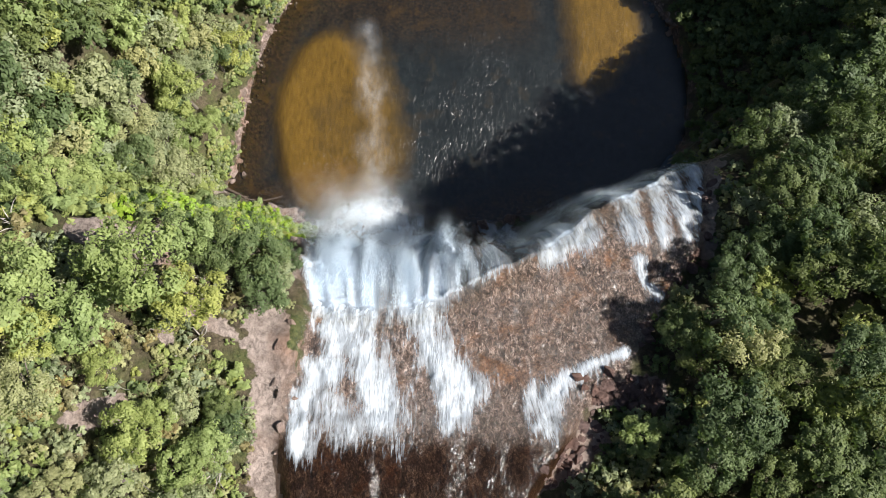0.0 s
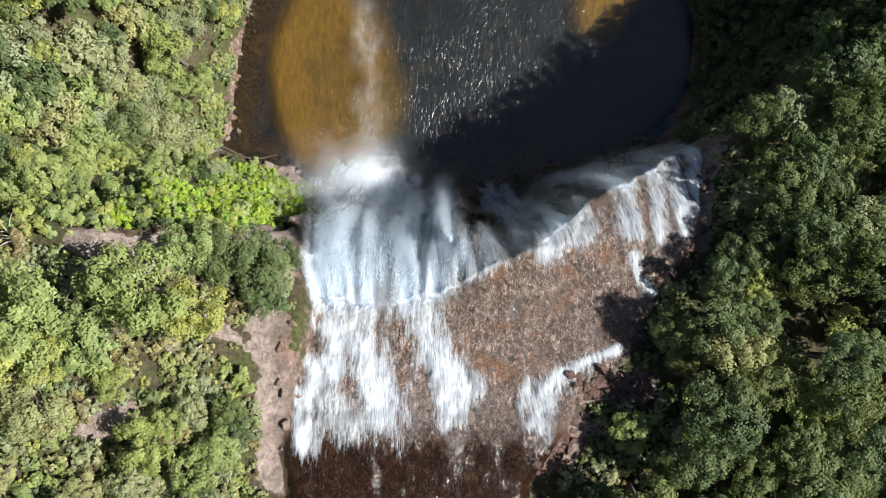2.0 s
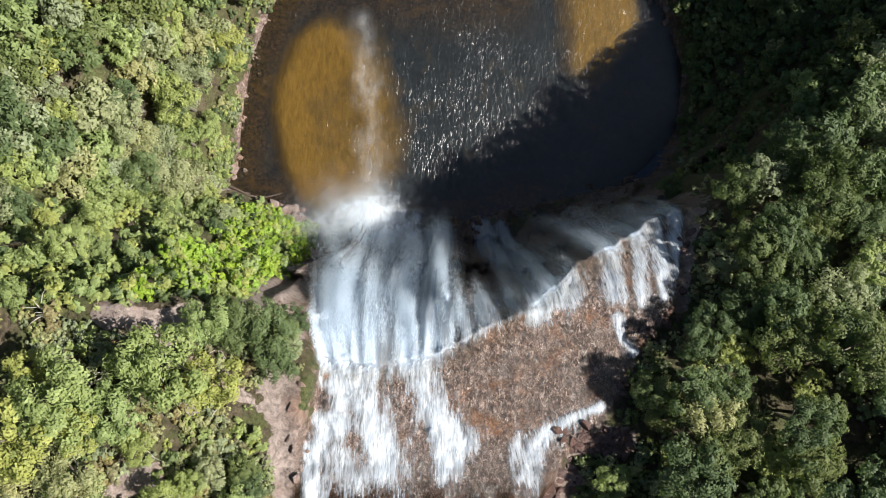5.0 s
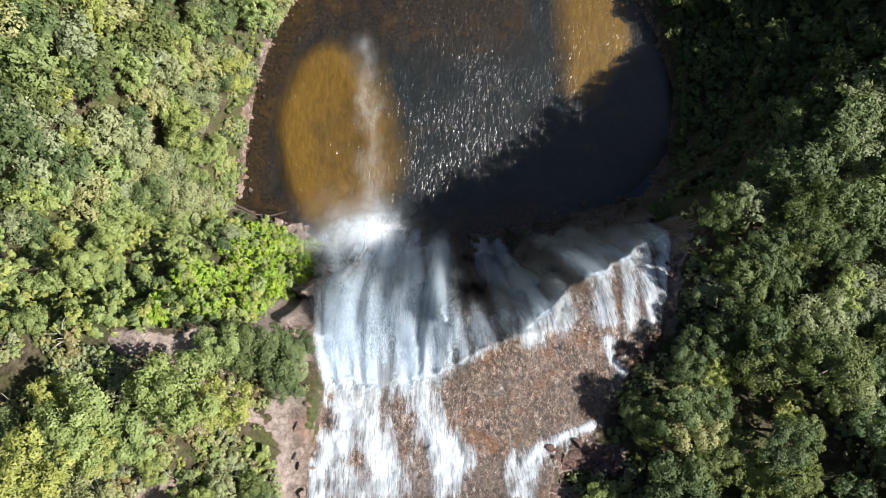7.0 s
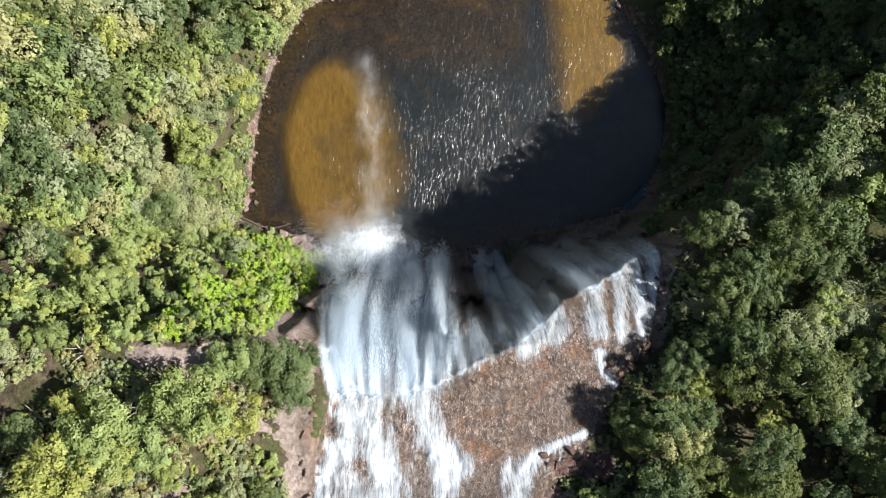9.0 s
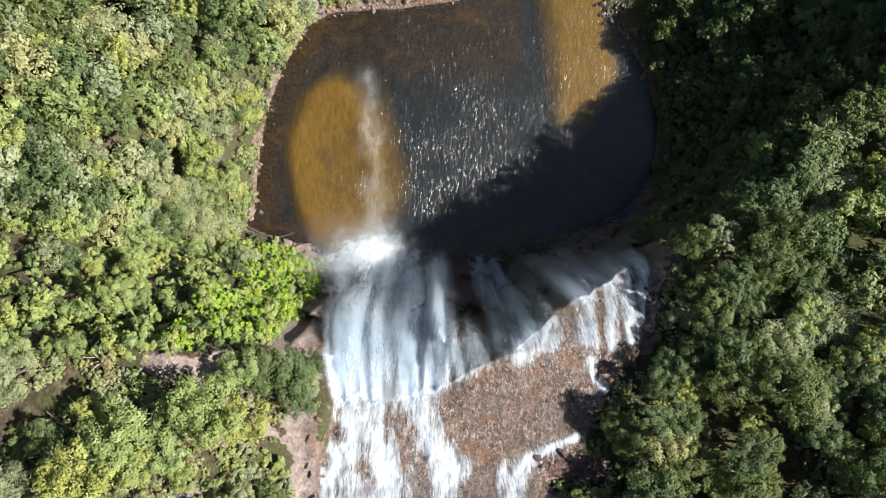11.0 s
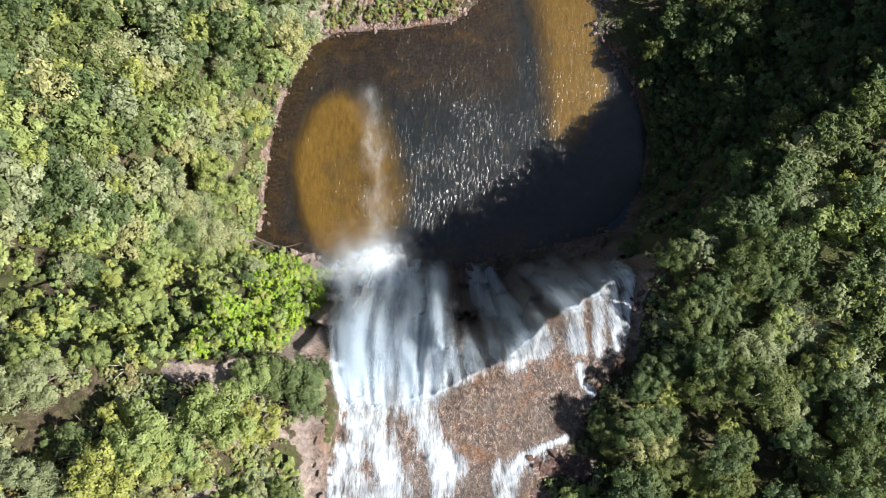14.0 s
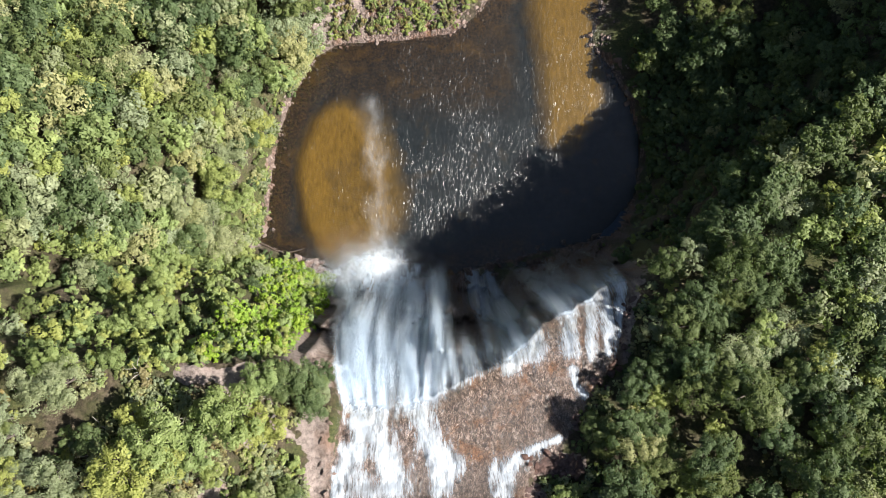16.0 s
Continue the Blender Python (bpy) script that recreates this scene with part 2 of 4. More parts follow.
LEAF_E = leaf_material("fern green", (0.165, 0.25, 0.03), (0.25, 0.35, 0.05), (0.33, 0.43, 0.08))
LEAF_D = leaf_material("dry leaves", (0.11, 0.09, 0.05), (0.2, 0.17, 0.09), (0.34, 0.29, 0.18))
BARK = bark_material("bark", (0.06, 0.045, 0.035), (0.2, 0.17, 0.14))
DEADWOOD = bark_material("dead wood", (0.22, 0.19, 0.16), (0.5, 0.46, 0.41))
WETLOG = bark_material("wet log", (0.03, 0.022, 0.016), (0.12, 0.085, 0.06))


# ---------------------------------------------------------------- mesh helpers
def mesh_np(name, verts, faces, material, attrs=None, uv=None, smooth=False):
    """A mesh from numpy arrays; all faces have the same number of corners."""
    me = bpy.data.meshes.new(name)
    n, k = faces.shape
    me.vertices.add(len(verts))
    me.vertices.foreach_set("co", np.ascontiguousarray(verts, dtype=np.float32).ravel())
    me.loops.add(n * k)
    me.loops.foreach_set("vertex_index", np.ascontiguousarray(faces, dtype=np.int32).ravel())
    me.polygons.add(n)
    me.polygons.foreach_set("loop_start", np.arange(0, n * k, k, dtype=np.int32))
    if smooth:
        me.polygons.foreach_set("use_smooth", np.ones(n, dtype=bool))
    for key, values in (attrs or {}).items():
        a = me.attributes.new(key, "FLOAT", "POINT")
        a.data.foreach_set("value", np.ascontiguousarray(values, dtype=np.float32))
    if uv is not None:
        layer = me.uv_layers.new(name="UVMap")
        layer.data.foreach_set("uv", np.ascontiguousarray(uv[faces.ravel()], dtype=np.float32).ravel())
    me.update(calc_edges=True)
    me.materials.append(material)
    return me


def part(name, me, parent, label=""):
    ob = new(name, me)
    ob.parent = parent
    return tagged(ob, label)


def grid_faces(ny, nx, keep=None):
    i = np.arange(ny * nx).reshape(ny, nx)
    f = np.stack([i[:-1, :-1], i[:-1, 1:], i[1:, 1:], i[1:, :-1]], -1).reshape(-1, 4)
    return f if keep is None else f[keep.ravel()]


def compact(faces, *arrays):
    """Drop the vertices that no face uses."""
    used, inv = np.unique(faces.ravel(), return_inverse=True)
    return (inv.reshape(faces.shape), *[a[used] for a in arrays])


def vnoise(x, y, seed=0):
    """Smooth lattice noise in 0..1."""
    xi, yi = np.floor(x).astype(np.int64), np.floor(y).astype(np.int64)
    fx, fy = x - xi, y - yi
    fx, fy = fx * fx * (3 - 2 * fx), fy * fy * (3 - 2 * fy)

    def h(a, b):
        v = (a * 374761393 + b * 668265263 + seed * 974634777) & 0x7FFFFFFF
        v = ((v ^ (v >> 13)) * 1274126177) & 0x7FFFFFFF
        return ((v ^ (v >> 16)) & 0xFFFF) / 65535.0

    return (h(xi, yi) * (1 - fx) + h(xi + 1, yi) * fx) * (1 - fy) + (h(xi, yi + 1) * (1 - fx) + h(xi + 1, yi + 1) * fx) * fy


def fbm(x, y, octaves=4, seed=0):
    s, a, t = 0.0, 0.5, 0.0
    for o in range(octaves):
        s = s + a * vnoise(x * 2 ** o + 17.3 * o, y * 2 ** o - 9.1 * o, seed + o)
        t += a
        a *= 0.55
    return s / t


def ease(v, a, b):
    t = np.clip((v - a) / (b - a), 0, 1)
    return t * t * (3 - 2 * t)


def seg_dist(x, y, pts, radii=None):
    """Distance to an open line of points; with radii, the distance over the local radius."""
    best = np.full(np.shape(x), 1e9)
    for k in range(len(pts) - 1):
        (ax, ay), (bx, by) = pts[k], pts[k + 1]
        dx, dy = bx - ax, by - ay
        t = np.clip(((x - ax) * dx + (y - ay) * dy) / (dx * dx + dy * dy + 1e-9), 0, 1)
        d = np.hypot(x - ax - t * dx, y - ay - t * dy)
        if radii:
            d = d / (radii[k] * (1 - t) + radii[k + 1] * t)
        best = np.minimum(best, d)
    return best


def inside(x, y, pts):
    r = np.zeros(np.shape(x), dtype=bool)
    for k in range(len(pts)):
        (ax, ay), (bx, by) = pts[k], pts[k - 1]
        cross = (ay > y) != (by > y)
        r ^= cross & (x < (bx - ax) * (y - ay) / (by - ay + 1e-12) + ax)
    return r


# ---------------------------------------------------------------- the lie of the land
POOL_LINE = [(-31.5, 26.5), (-30.0, 29.0), (-29.2, 38.0), (-28.0, 45.0), (-25.5, 52.0), (-21.5, 59.0), (-17.0, 61.3), (-7.0, 61.8), (3.0, 63.2), (6.5, 66.0),
             (10.0, 70.0), (12.0, 90.0), (10.0, 140.0), (36.0, 140.0), (33.0, 90.0), (28.5, 67.0), (27.0, 61.5), (30.5, 57.0), (33.5, 52.0), (36.0, 44.0), (35.0, 35.0),
             (30.5, 27.5), (22.5, 25.5), (12.6, 23.5), (2.7, 20.5), (-3.0, 20.0), (-9.0, 18.5), (-15.5, 19.5), (-21.0, 22.3), (-27.0, 24.6)]
EDGE_X = [-3000, -60, -30, -21, -16, -12.8, -11, -5.5, 0.8, 7, 11.7, 16.1, 20.5, 24.8, 28.5, 37, 48, 60, 80, 3000]
EDGE_Y = [14, 13, 12.2, 12.3, 11.2, 8.8, 7.2, 6.2, 7.7, 10.7, 13.6, 16.7, 19.2, 21.2, 22.0, 25.6, 33.6, 44.5, 62, 200]
DROP_X = [-60, -28, -22, -15, -11, 0, 4, 7, 10, 24, 28, 34, 45, 80]
DROP_W = [12, 9, 5.5, 5.5, 12, 12, 10.5, 9, 5, 3.2, 5, 8, 10, 15]
UPPER_X, UPPER_Y = [0.8, 6.4, 9, 13.3, 16, 23], [7.9, 10.3, 10.8, 11.7, 12.1, 12.4]
LEFT_Y, LEFT_X = [-40, -9, -6, -1.5, 1.3, 5, 9], [-11.5, -11.6, -12.2, -12.1, -11.3, -10.7, -11.8]
RIGHT_Y, RIGHT_X = [-40, -9, -5.4, -1.3, 1, 3.8, 7, 11, 19, 25], [4, 6.7, 9.3, 12, 15.0, 16.4, 18.9, 22.1, 25, 26]
SLAB_Y, SLAB_Z = [-40, -6, -3.6, -2.8, 0, 4, 7, 12], [41.6, 40.8, 40.3, 39.5, 38.9, 37.6, 36.8, 36.5]


def edge_y(x):
    x = np.asarray(x, float)
    return np.interp(x, EDGE_X, EDGE_Y) + 1.3 * (fbm(x * 0.5, x * 0, 3, 91) - 0.5) * ease(x, -16, -13) * (1 - ease(x, 22, 27))


def pool_distance(x, y):
    """Metres from the pool's waterline, negative over the water."""
    d = seg_dist(x, y, POOL_LINE + POOL_LINE[:1])
    return np.where(inside(x, y, POOL_LINE), -d, d)


def sandbar(x, y):
    """Height of the sandbanks under water, 0..1: a wide tongue with a sharp outer rim, a long bar at the inflow, thin drifts between."""
    a = np.hypot((x + 15.2 + 0.05 * (y - 36)) / 10.8, (y - 36.0) / 16.6)
    b = seg_dist(x, y, [(22.5, 46.0), (24.0, 52.0), (23.5, 60.0), (22.5, 68.0), (23.0, 90.0)], [4.5, 6.8, 6.6, 7.0, 8.0])
    w = (fbm(x * 0.12, y * 0.12, 4, 5) - 0.5) * 0.3
    soft = ease(x, -19, -8)
    tongue = (1 - ease(a + 0.45 * w, 0.8 - 0.55 * soft, 1.05 + 0.12 * soft)) * (0.7 + 0.3 * ease(a, 0.2, 0.8))
    return np.maximum(tongue, 1 - ease(b + 0.9 * w, 0.4, 1.2))


def channel(x, y):
    """1 in the river's bed above the fall, 0 on its banks, with a soft margin."""
    l, r = np.interp(y, LEFT_Y, LEFT_X), np.interp(y, RIGHT_Y, RIGHT_X)
    return ease(x, l - 1.4, l + 0.2) * (1 - ease(x, r - 0.4, r + 1.6))


def height(x, y):
    n1 = fbm(x * 0.09, y * 0.09, 4, 1) - 0.5
    n2 = fbm(x * 0.45, y * 0.45, 4, 2) - 0.5
    d = pool_distance(x, y)
    # the banks of the pool
    west = np.minimum(1.15 * d, 9 + 0.55 * d) * (1 - 0.5 * ease(y, 36, 66))
    north = 0.16 * d + 0.3 * np.maximum(d - 9, 0)
    east = np.minimum(0.95 * d, 0.42 * d + 3.5 * (1 - ease(y, 47, 55)))
    wx = 1 - ease(x, -26, -17)
    wx = wx * (1 - ease(y, 58, 72) * ease(x, -27, -20))
    bank = wx * west + (1 - wx) * np.where(x < 20, north, east)
    bank = np.minimum(bank, 34 + 0.02 * d) + n1 * np.clip(d, 0, 8) * 0.35 + n2 * np.clip(d, 0, 2) * 0.6
    bed = -np.minimum(-d * 0.4, 1.9) + n2 * 0.6 * np.clip(-d, 0, 1)
    sb = sandbar(x, y)
    bed = np.where(sb > 0, bed * (1 - sb) + -0.55 * sb, bed)
    bed = np.minimum(bed, -0.08 * np.clip(-d, 0, 1))
    low = np.where(d > 0, bank, bed)
    # the plateau
    left = 39.4 + 0.55 * np.clip(-14 - x, 0, 13) + 0.05 * np.clip(-27 - x, 0, 200) - 0.22 * np.clip(y - 3, 0, 12) + n1 * 3.0 + n2 * 0.8
    right = np.interp(y, [-60, 3, 14, 21, 30, 45, 60, 85, 3000], [41, 37.6, 34.0, 30.2, 24.0, 19.4, 19.5, 23, 30]) + 0.1 * np.clip(x - 20, 0, 60) + n1 * 2.5 + n2 * 0.8
    mid = (np.interp(y, RIGHT_Y, RIGHT_X) + np.interp(y, LEFT_Y, LEFT_X)) / 2
    top = np.where(x < mid, left, right)
    yu = np.interp(x, UPPER_X, UPPER_Y)
    slab = np.interp(y, SLAB_Y, SLAB_Z) - 0.78 * np.clip(y - yu, 0, 20) * ease(x, 3, 9)
    ledge = np.round((slab + n1 * 1.2 + n2 * 0.5) / 0.55) * 0.55
    turn = x * 0.9 + y * 0.42
    knobs = np.abs(fbm(turn * 0.75, (y * 0.9 - x * 0.42) * 0.45, 4, 11) - 0.5) * 2 + 0.6 * np.abs(fbm(turn * 2.1, (y - 0.4 * x) * 1.5, 3, 12) - 0.5)
    slab = slab * 0.8 + ledge * 0.2 + n2 * 0.5 - knobs * 0.75 * ease(y, -7, -3)
    ch = channel(x, y)
    top = top * (1 - ch) + slab * ch
    # the brink between them
    ey = edge_y(x)
    slope = (edge_y(x + 0.5) - edge_y(x - 0.5))
    s = (ey - y) / np.sqrt(1 + slope * slope) + n2 * 1.2 * (1 - ch * ease(y, -5, 3))
    w = np.interp(x, DROP_X, DROP_W)
    q = np.clip(1 + s / w, 0, 1)
    wild = np.clip(q * (1 - q) * 4, 0, 1)
    q = np.clip(q + wild * (0.10 * np.sin(q * 17 + n1 * 14) + 0.35 * n2 + 0.3 * n1), 0, 1)
    # unseen rise added beyond the view, to throw shade on the east slope
    shade_hill = 15 * ease(x, 66, 84) * ease(y, 44, 54)
    return low + (top - low) * q + shade_hill


def rockiness(x, y):
    """1 where bare rock shows: the river's bed, the brink, ledges and the stony shore."""
    ch = channel(x, y) * ((edge_y(x) - y) > -1)
    ey = edge_y(x)
    w = np.interp(x, DROP_X, DROP_W)
    face = ease(ey - y, -w - 2.5, -w - 0.5) * (1 - ease(ey - y, -0.6, 0.8)) * ease(x, -24, -17) * (1 - ease(x, 27, 30))
    d = pool_distance(x, y)
    shore = (d > -0.5) * (1 - ease(d + (fbm(x * 0.5, y * 0.5, 3, 71) - 0.5) * 3.4, 0.0, 0.8))
    flat = ease(y, 60.5, 62) * ease(x, -23, -20) * (1 - ease(x, 2, 9)) * (1 - ease(y, 69, 73))
    bare = 0.0 * x
    for pts, r in CLEARINGS:
        bare = np.maximum(bare, 1 - ease(seg_dist(x, y, pts) + (fbm(x * 0.6, y * 0.6, 3, 72) - 0.5) * 1.5, r * 0.7, r * 1.15))
    return np.clip(np.maximum.reduce([ch, face, shore, flat * 0.8, bare]), 0, 1)


CLEARINGS = [([(-28.2, 11.2), (-25.0, 11.0), (-21.6, 11.0)], 1.2), ([(-23.0, 10.2), (-21.4, 9.8)], 1.4), ([(-21.2, 7.0), (-19.4, 5.1), (-17.0, 3.6), (-15.8, 2.6)], 0.6), ([(-14.6, 4.2), (-13.6, 0.5), (-13.0, -8.0)], 1.9),
             ([(-25.6, -2.9), (-24.6, -2.4)], 1.3), ([(-21.8, 3.6), (-21.0, 2.6)], 0.8), ([(12.4, -1.1), (16.8, -0.9)], 1.9), ([(7.6, -7.5), (12.0, -4.8)], 1.8),
             ([(25.4, 20.2), (26.6, 21.2)], 0.8), ([(23.4, 11.5), (25.6, 19.5)], 1.1)]


GAPS = [([(-41.0, 6.5), (-35.5, 8.8)], 1.7), ([(-31.5, 11.6), (-28.5, 11.6)], 0.5), ([(-23.4, 23.4), (-20.0, 20.8)], 1.0), ([(26.6, 21.0), (29.5, 22.4)], 0.8), ([(18.4, -0.6), (20.5, 0.0)], 0.7), ([(29.0, 5.0), (32.0, 6.0)], 0.6), ([(36.0, -1.0), (37.0, 2.0)], 1.4)]


# ---------------------------------------------------------------- ground, cliff and pool bed
def axis(lo, hi, step):
    core = np.arange(lo, hi + step / 2, step)
    out = step * np.cumsum(1.32 ** np.arange(1, 26))
    return np.concatenate([lo - out[::-1], core, hi + out])


gx, gy = axis(-72, 74, 0.5), axis(-26, 84, 0.5)
gx = np.sort(np.concatenate([gx, np.arange(-13.75, 27, 0.5)]))
gy = np.sort(np.concatenate([gy, np.arange(-11.75, 21, 0.5)]))
X, Y = np.meshgrid(gx, gy)
Z = height(X, Y)
rk = rockiness(X, Y)
pd = pool_distance(X, Y)
V = np.stack([X, Y, Z], -1).reshape(-1, 3)


def cell(a):
    return (a[:-1, :-1] + a[1:, :-1] + a[:-1, 1:] + a[1:, 1:]) / 4


wet_shade_map = np.clip(channel(X, Y) * ease(Y, -60, -30) * 1.0 + ((edge_y(X) - Y) < 0.5) * ease(X, -14, -10) * (1 - ease(X, 26, 29)) * 0.85, 0, 1)
# the wider band at X >= 15 paints the east shore's shade as well as wet
wet_shade_map = np.maximum(wet_shade_map, (1 - ease(pd, 0.3, 1.2)) * 0.7 * (X < 15) + (1 - ease(pd, 0.3, 4.0)) * (X >= 15))
is_bed = cell(pd) < -0.25
is_rock = (cell(rk) > 0.6) & ~is_bed
for name, keep, mat, label in (("ground", ~is_bed & ~is_rock, ROCK, "brown leaf litter and grass under the trees"),
                               ("cliff", is_rock, ROCK, "layered reddish sandstone ledges and waterfall cliff"),
                               ("pool_bed", is_bed, BED, "amber sandbanks and dark silt under the water")):
    f = grid_faces(len(gy), len(gx), keep)
    # no lighter stones past X = 20: the bed's colour stays dark to deepen the shade there
    stony = np.maximum(1 - ease(-pd, 2.0, 6.5), ease(Y, 46, 55) * (1 - ease(X, 10, 18)) * 0.8) * (1 - sandbar(X, Y)) * (1 - ease(X, 12, 20))
    f, v, wet, st, rs, sd = compact(f, V, wet_shade_map.ravel(), stony.ravel(), rk.ravel(), sandbar(X, Y).ravel())
    ob = new(name, mesh_np(name, v, f, mat, {"wet": wet, "stony": st, "rocky": rs, "sandy": sd}, smooth=True))
    tagged(ob, label, "rock" if name == "cliff" else "ground", kind="structure")

# ---------------------------------------------------------------- water
wx, wy = np.arange(-40, 46, 1.0), np.arange(14, 142, 1.0)
PX, PY = np.meshgrid(wx, wy)
keep = cell(pool_distance(PX, PY)) < 2.0
f, v = compact(grid_faces(len(wy), len(wx), keep), np.stack([PX, PY, PX * 0], -1).reshape(-1, 3))
chop = 0.55 + 0.55 * np.exp(-((v[:, 0] - 3) / 10.0) ** 2 - ((v[:, 1] - 36) / 13.0) ** 2)
tagged(new("pool_water", mesh_np("pool_water", v, f, POOL, {"chop": chop}, smooth=True)), "dark amber tannin-stained pool with small ripples", "water", kind="structure")

# white water over the ledges above the brink
STREAMS = [([(-10.4, 7.0), (-8.6, 4.4), (-7.2, 2.4), (-5.8, 0.0), (-4.6, -2.8)], [2.2, 1.7, 1.6, 1.4, 1.5], 1.0),
           ([(-7.0, 6.0), (-7.4, 3.0)], [1.6, 1.3], 0.95),
           ([(-10.6, 0.2), (-8.6, 0.6)], [1.2, 0.8], 1.0),
           ([(-11.2, -1.5), (-11.3, -4.8)], [1.0, 1.0], 0.95),
           ([(-9.8, -2.0), (-7.5, -3.6), (-4.0, -3.0)], [1.7, 1.6, 1.3], 0.72),
           ([(-1.6, 7.0), (-1.4, 3.6), (0.2, 0.8), (1.4, -1.2), (0.9, -3.0)], [1.5, 1.2, 1.1, 1.5, 1.0], 0.95),
           ([(1.0, 0.6), (3.0, -1.0)], [1.0, 1.1], 0.75),
           ([(15.2, 2.2), (12.8, 1.4), (10.6, 0.2), (8.6, -1.4), (8.2, -3.6)], [0.35, 0.5, 0.7, 1.2, 0.9], 0.9),
           ([(17.2, 10.4), (17.4, 8.8), (18.6, 7.0)], [0.5, 0.5, 0.5], 0.85),
           ([(23.2, 12.6), (23.8, 16.5), (24.7, 20.8)], [0.7, 0.7, 0.8], 0.95),
           ([(16.8, 12.4), (17.6, 16.8)], [0.8, 1.0], 0.9), ([(19.6, 12.4), (20.6, 18.6)], [0.8, 0.9], 0.8), ([(21.8, 12.5), (22.8, 19.8)], [0.6, 0.7], 0.85),
           ([(9.6, 11.0), (10.8, 12.8)], [1.0, 1.1], 0.95), ([(12.0, 11.8), (12.6, 13.9)], [1.0, 1.1], 0.92), ([(2.6, 8.0), (4.4, 9.2), (6.4, 10.4)], [0.6, 0.7, 0.8], 0.55)]


def whiteness(x, y):
    f = np.full(x.shape, 0.05) * ease(y, -4.2, -2.6) + 0.05
    f = f + 0.13 * ease(fbm(x * 0.7, y * 0.14, 3, 41), 0.52, 0.75) * ease(y, -4, 0)
    torn = (fbm(x * 1.5, y * 0.32, 4, 42) - 0.5) * 1.7
    for pts, r, w in STREAMS:
        d = 0.85 * seg_dist(x, y, pts, r) + torn
        f = np.maximum(f, 0.8 * w * (1 - 0.6 * ease(d, 0.1, 1.5) - 0.4 * ease(d, 1.0, 3.2)))
    return np.clip(f, 0, 1) * ease(channel(x, y) + 0.5 * (fbm(x * 1.1, y * 0.8, 3, 46) - 0.5), 0.45, 0.95)


cx, cy = np.arange(-13.5, 27.01, 0.3), np.arange(-26, 22.6, 0.3)
CX, CY = np.meshgrid(cx, cy)
over = edge_y(CX) - CY
CZ = height(CX, CY) + 0.10 + 0.12 * whiteness(CX, CY) + 0.06 * fbm(CX * 1.5, CY * 0.6, 3, 44)
keep = (cell(channel(CX, CY)) > 0.3) & (cell(over + 0.9 * (fbm(CX * 0.9, CY * 0.2, 3, 48) - 0.5)) > -0.35)
deep = 1 - ease(CY, -6.0, -3.2)
f, v, fo, dp, uv = compact(grid_faces(len(cy), len(cx), keep), np.stack([CX, CY, CZ], -1).reshape(-1, 3), whiteness(CX, CY).ravel(), deep.ravel(), np.stack([CX + 0.15 * CY * ease(CX, 2, 6), CY], -1).reshape(-1, 2))
tagged(new("river_water", mesh_np("river_water", v, f, CASCADE, {"foam": fo, "deep": dp}, uv=uv, smooth=True)), "thin white and clear water sliding over rock ledges", "water", kind="structure")


# the falling water
DIR_U, DIR_X = [-12.5, -8, -4, 1, 5, 9, 17, 21, 25.5], [-0.34, -0.16, -0.05, 0.0, -0.15, -0.32, -0.42, -0.35, -0.1]


def flight(u, tau, speed, seed):
    """Where water that left the brink at x = u is after tau seconds; it slides on where it meets rock."""
    nx = np.interp(u, DIR_U, DIR_X)
    ny = np.sqrt(1 - nx * nx)
    y0 = edge_y(u) - 0.4
    z0 = height(u, y0) + 0.2
    px = u + nx * speed * tau
    py = y0 + ny * speed * tau
    pz = z0 - 0.6 * tau - 4.6 * tau ** 2
    return px, py, np.maximum(pz, np.maximum(height(px, py) + 0.3, -0.3))


def throw(u):
    """How fast the water leaves the brink, in metres a second."""
    return np.interp(u, [-12, 1, 4, 9, 16, 25], [4.5, 4.4, 3.4, 2.2, 2.0, 1.4])


def bell(u, at, wide):
    return np.exp(-((u - at) / wide) ** 2)


def stream_density(u):
    """How much water leaves the brink at x = u: strong columns in the broad fall, separate strands further on."""
    left = ease(u, -12.2, -11.2) * np.clip(0.48 + 0.75 * bell(u, -9.6, 1.9) + 0.35 * bell(u, -5.9, 0.8) + 0.5 * bell(u, -3.0, 0.9) + 0.6 * bell(u, 0.3, 1.2), 0, 1)
    right = 0.32 + 0.6 * ease(vnoise(u * 0.8 + 3, u * 0, 7), 0.3, 0.75)
    right = right * (1 - 0.7 * bell(u, 3.2, 0.7)) * (1 - 0.7 * bell(u, 8.6, 0.6)) * (1 - 0.8 * bell(u, 14.3, 0.9)) * (1 - ease(u, 25.2, 25.8))
    k = ease(u, 1.5, 3)
    return left * (1 - k) + k * right


def ledge_gap(u, tau):
    """Less water below the ledge that breaks the middle of the fall."""
    return 1 - 0.9 * ease(u, 0.8, 2.0) * (1 - ease(u, 6.2, 8.0)) * ease(tau, 0.8, 1.4)


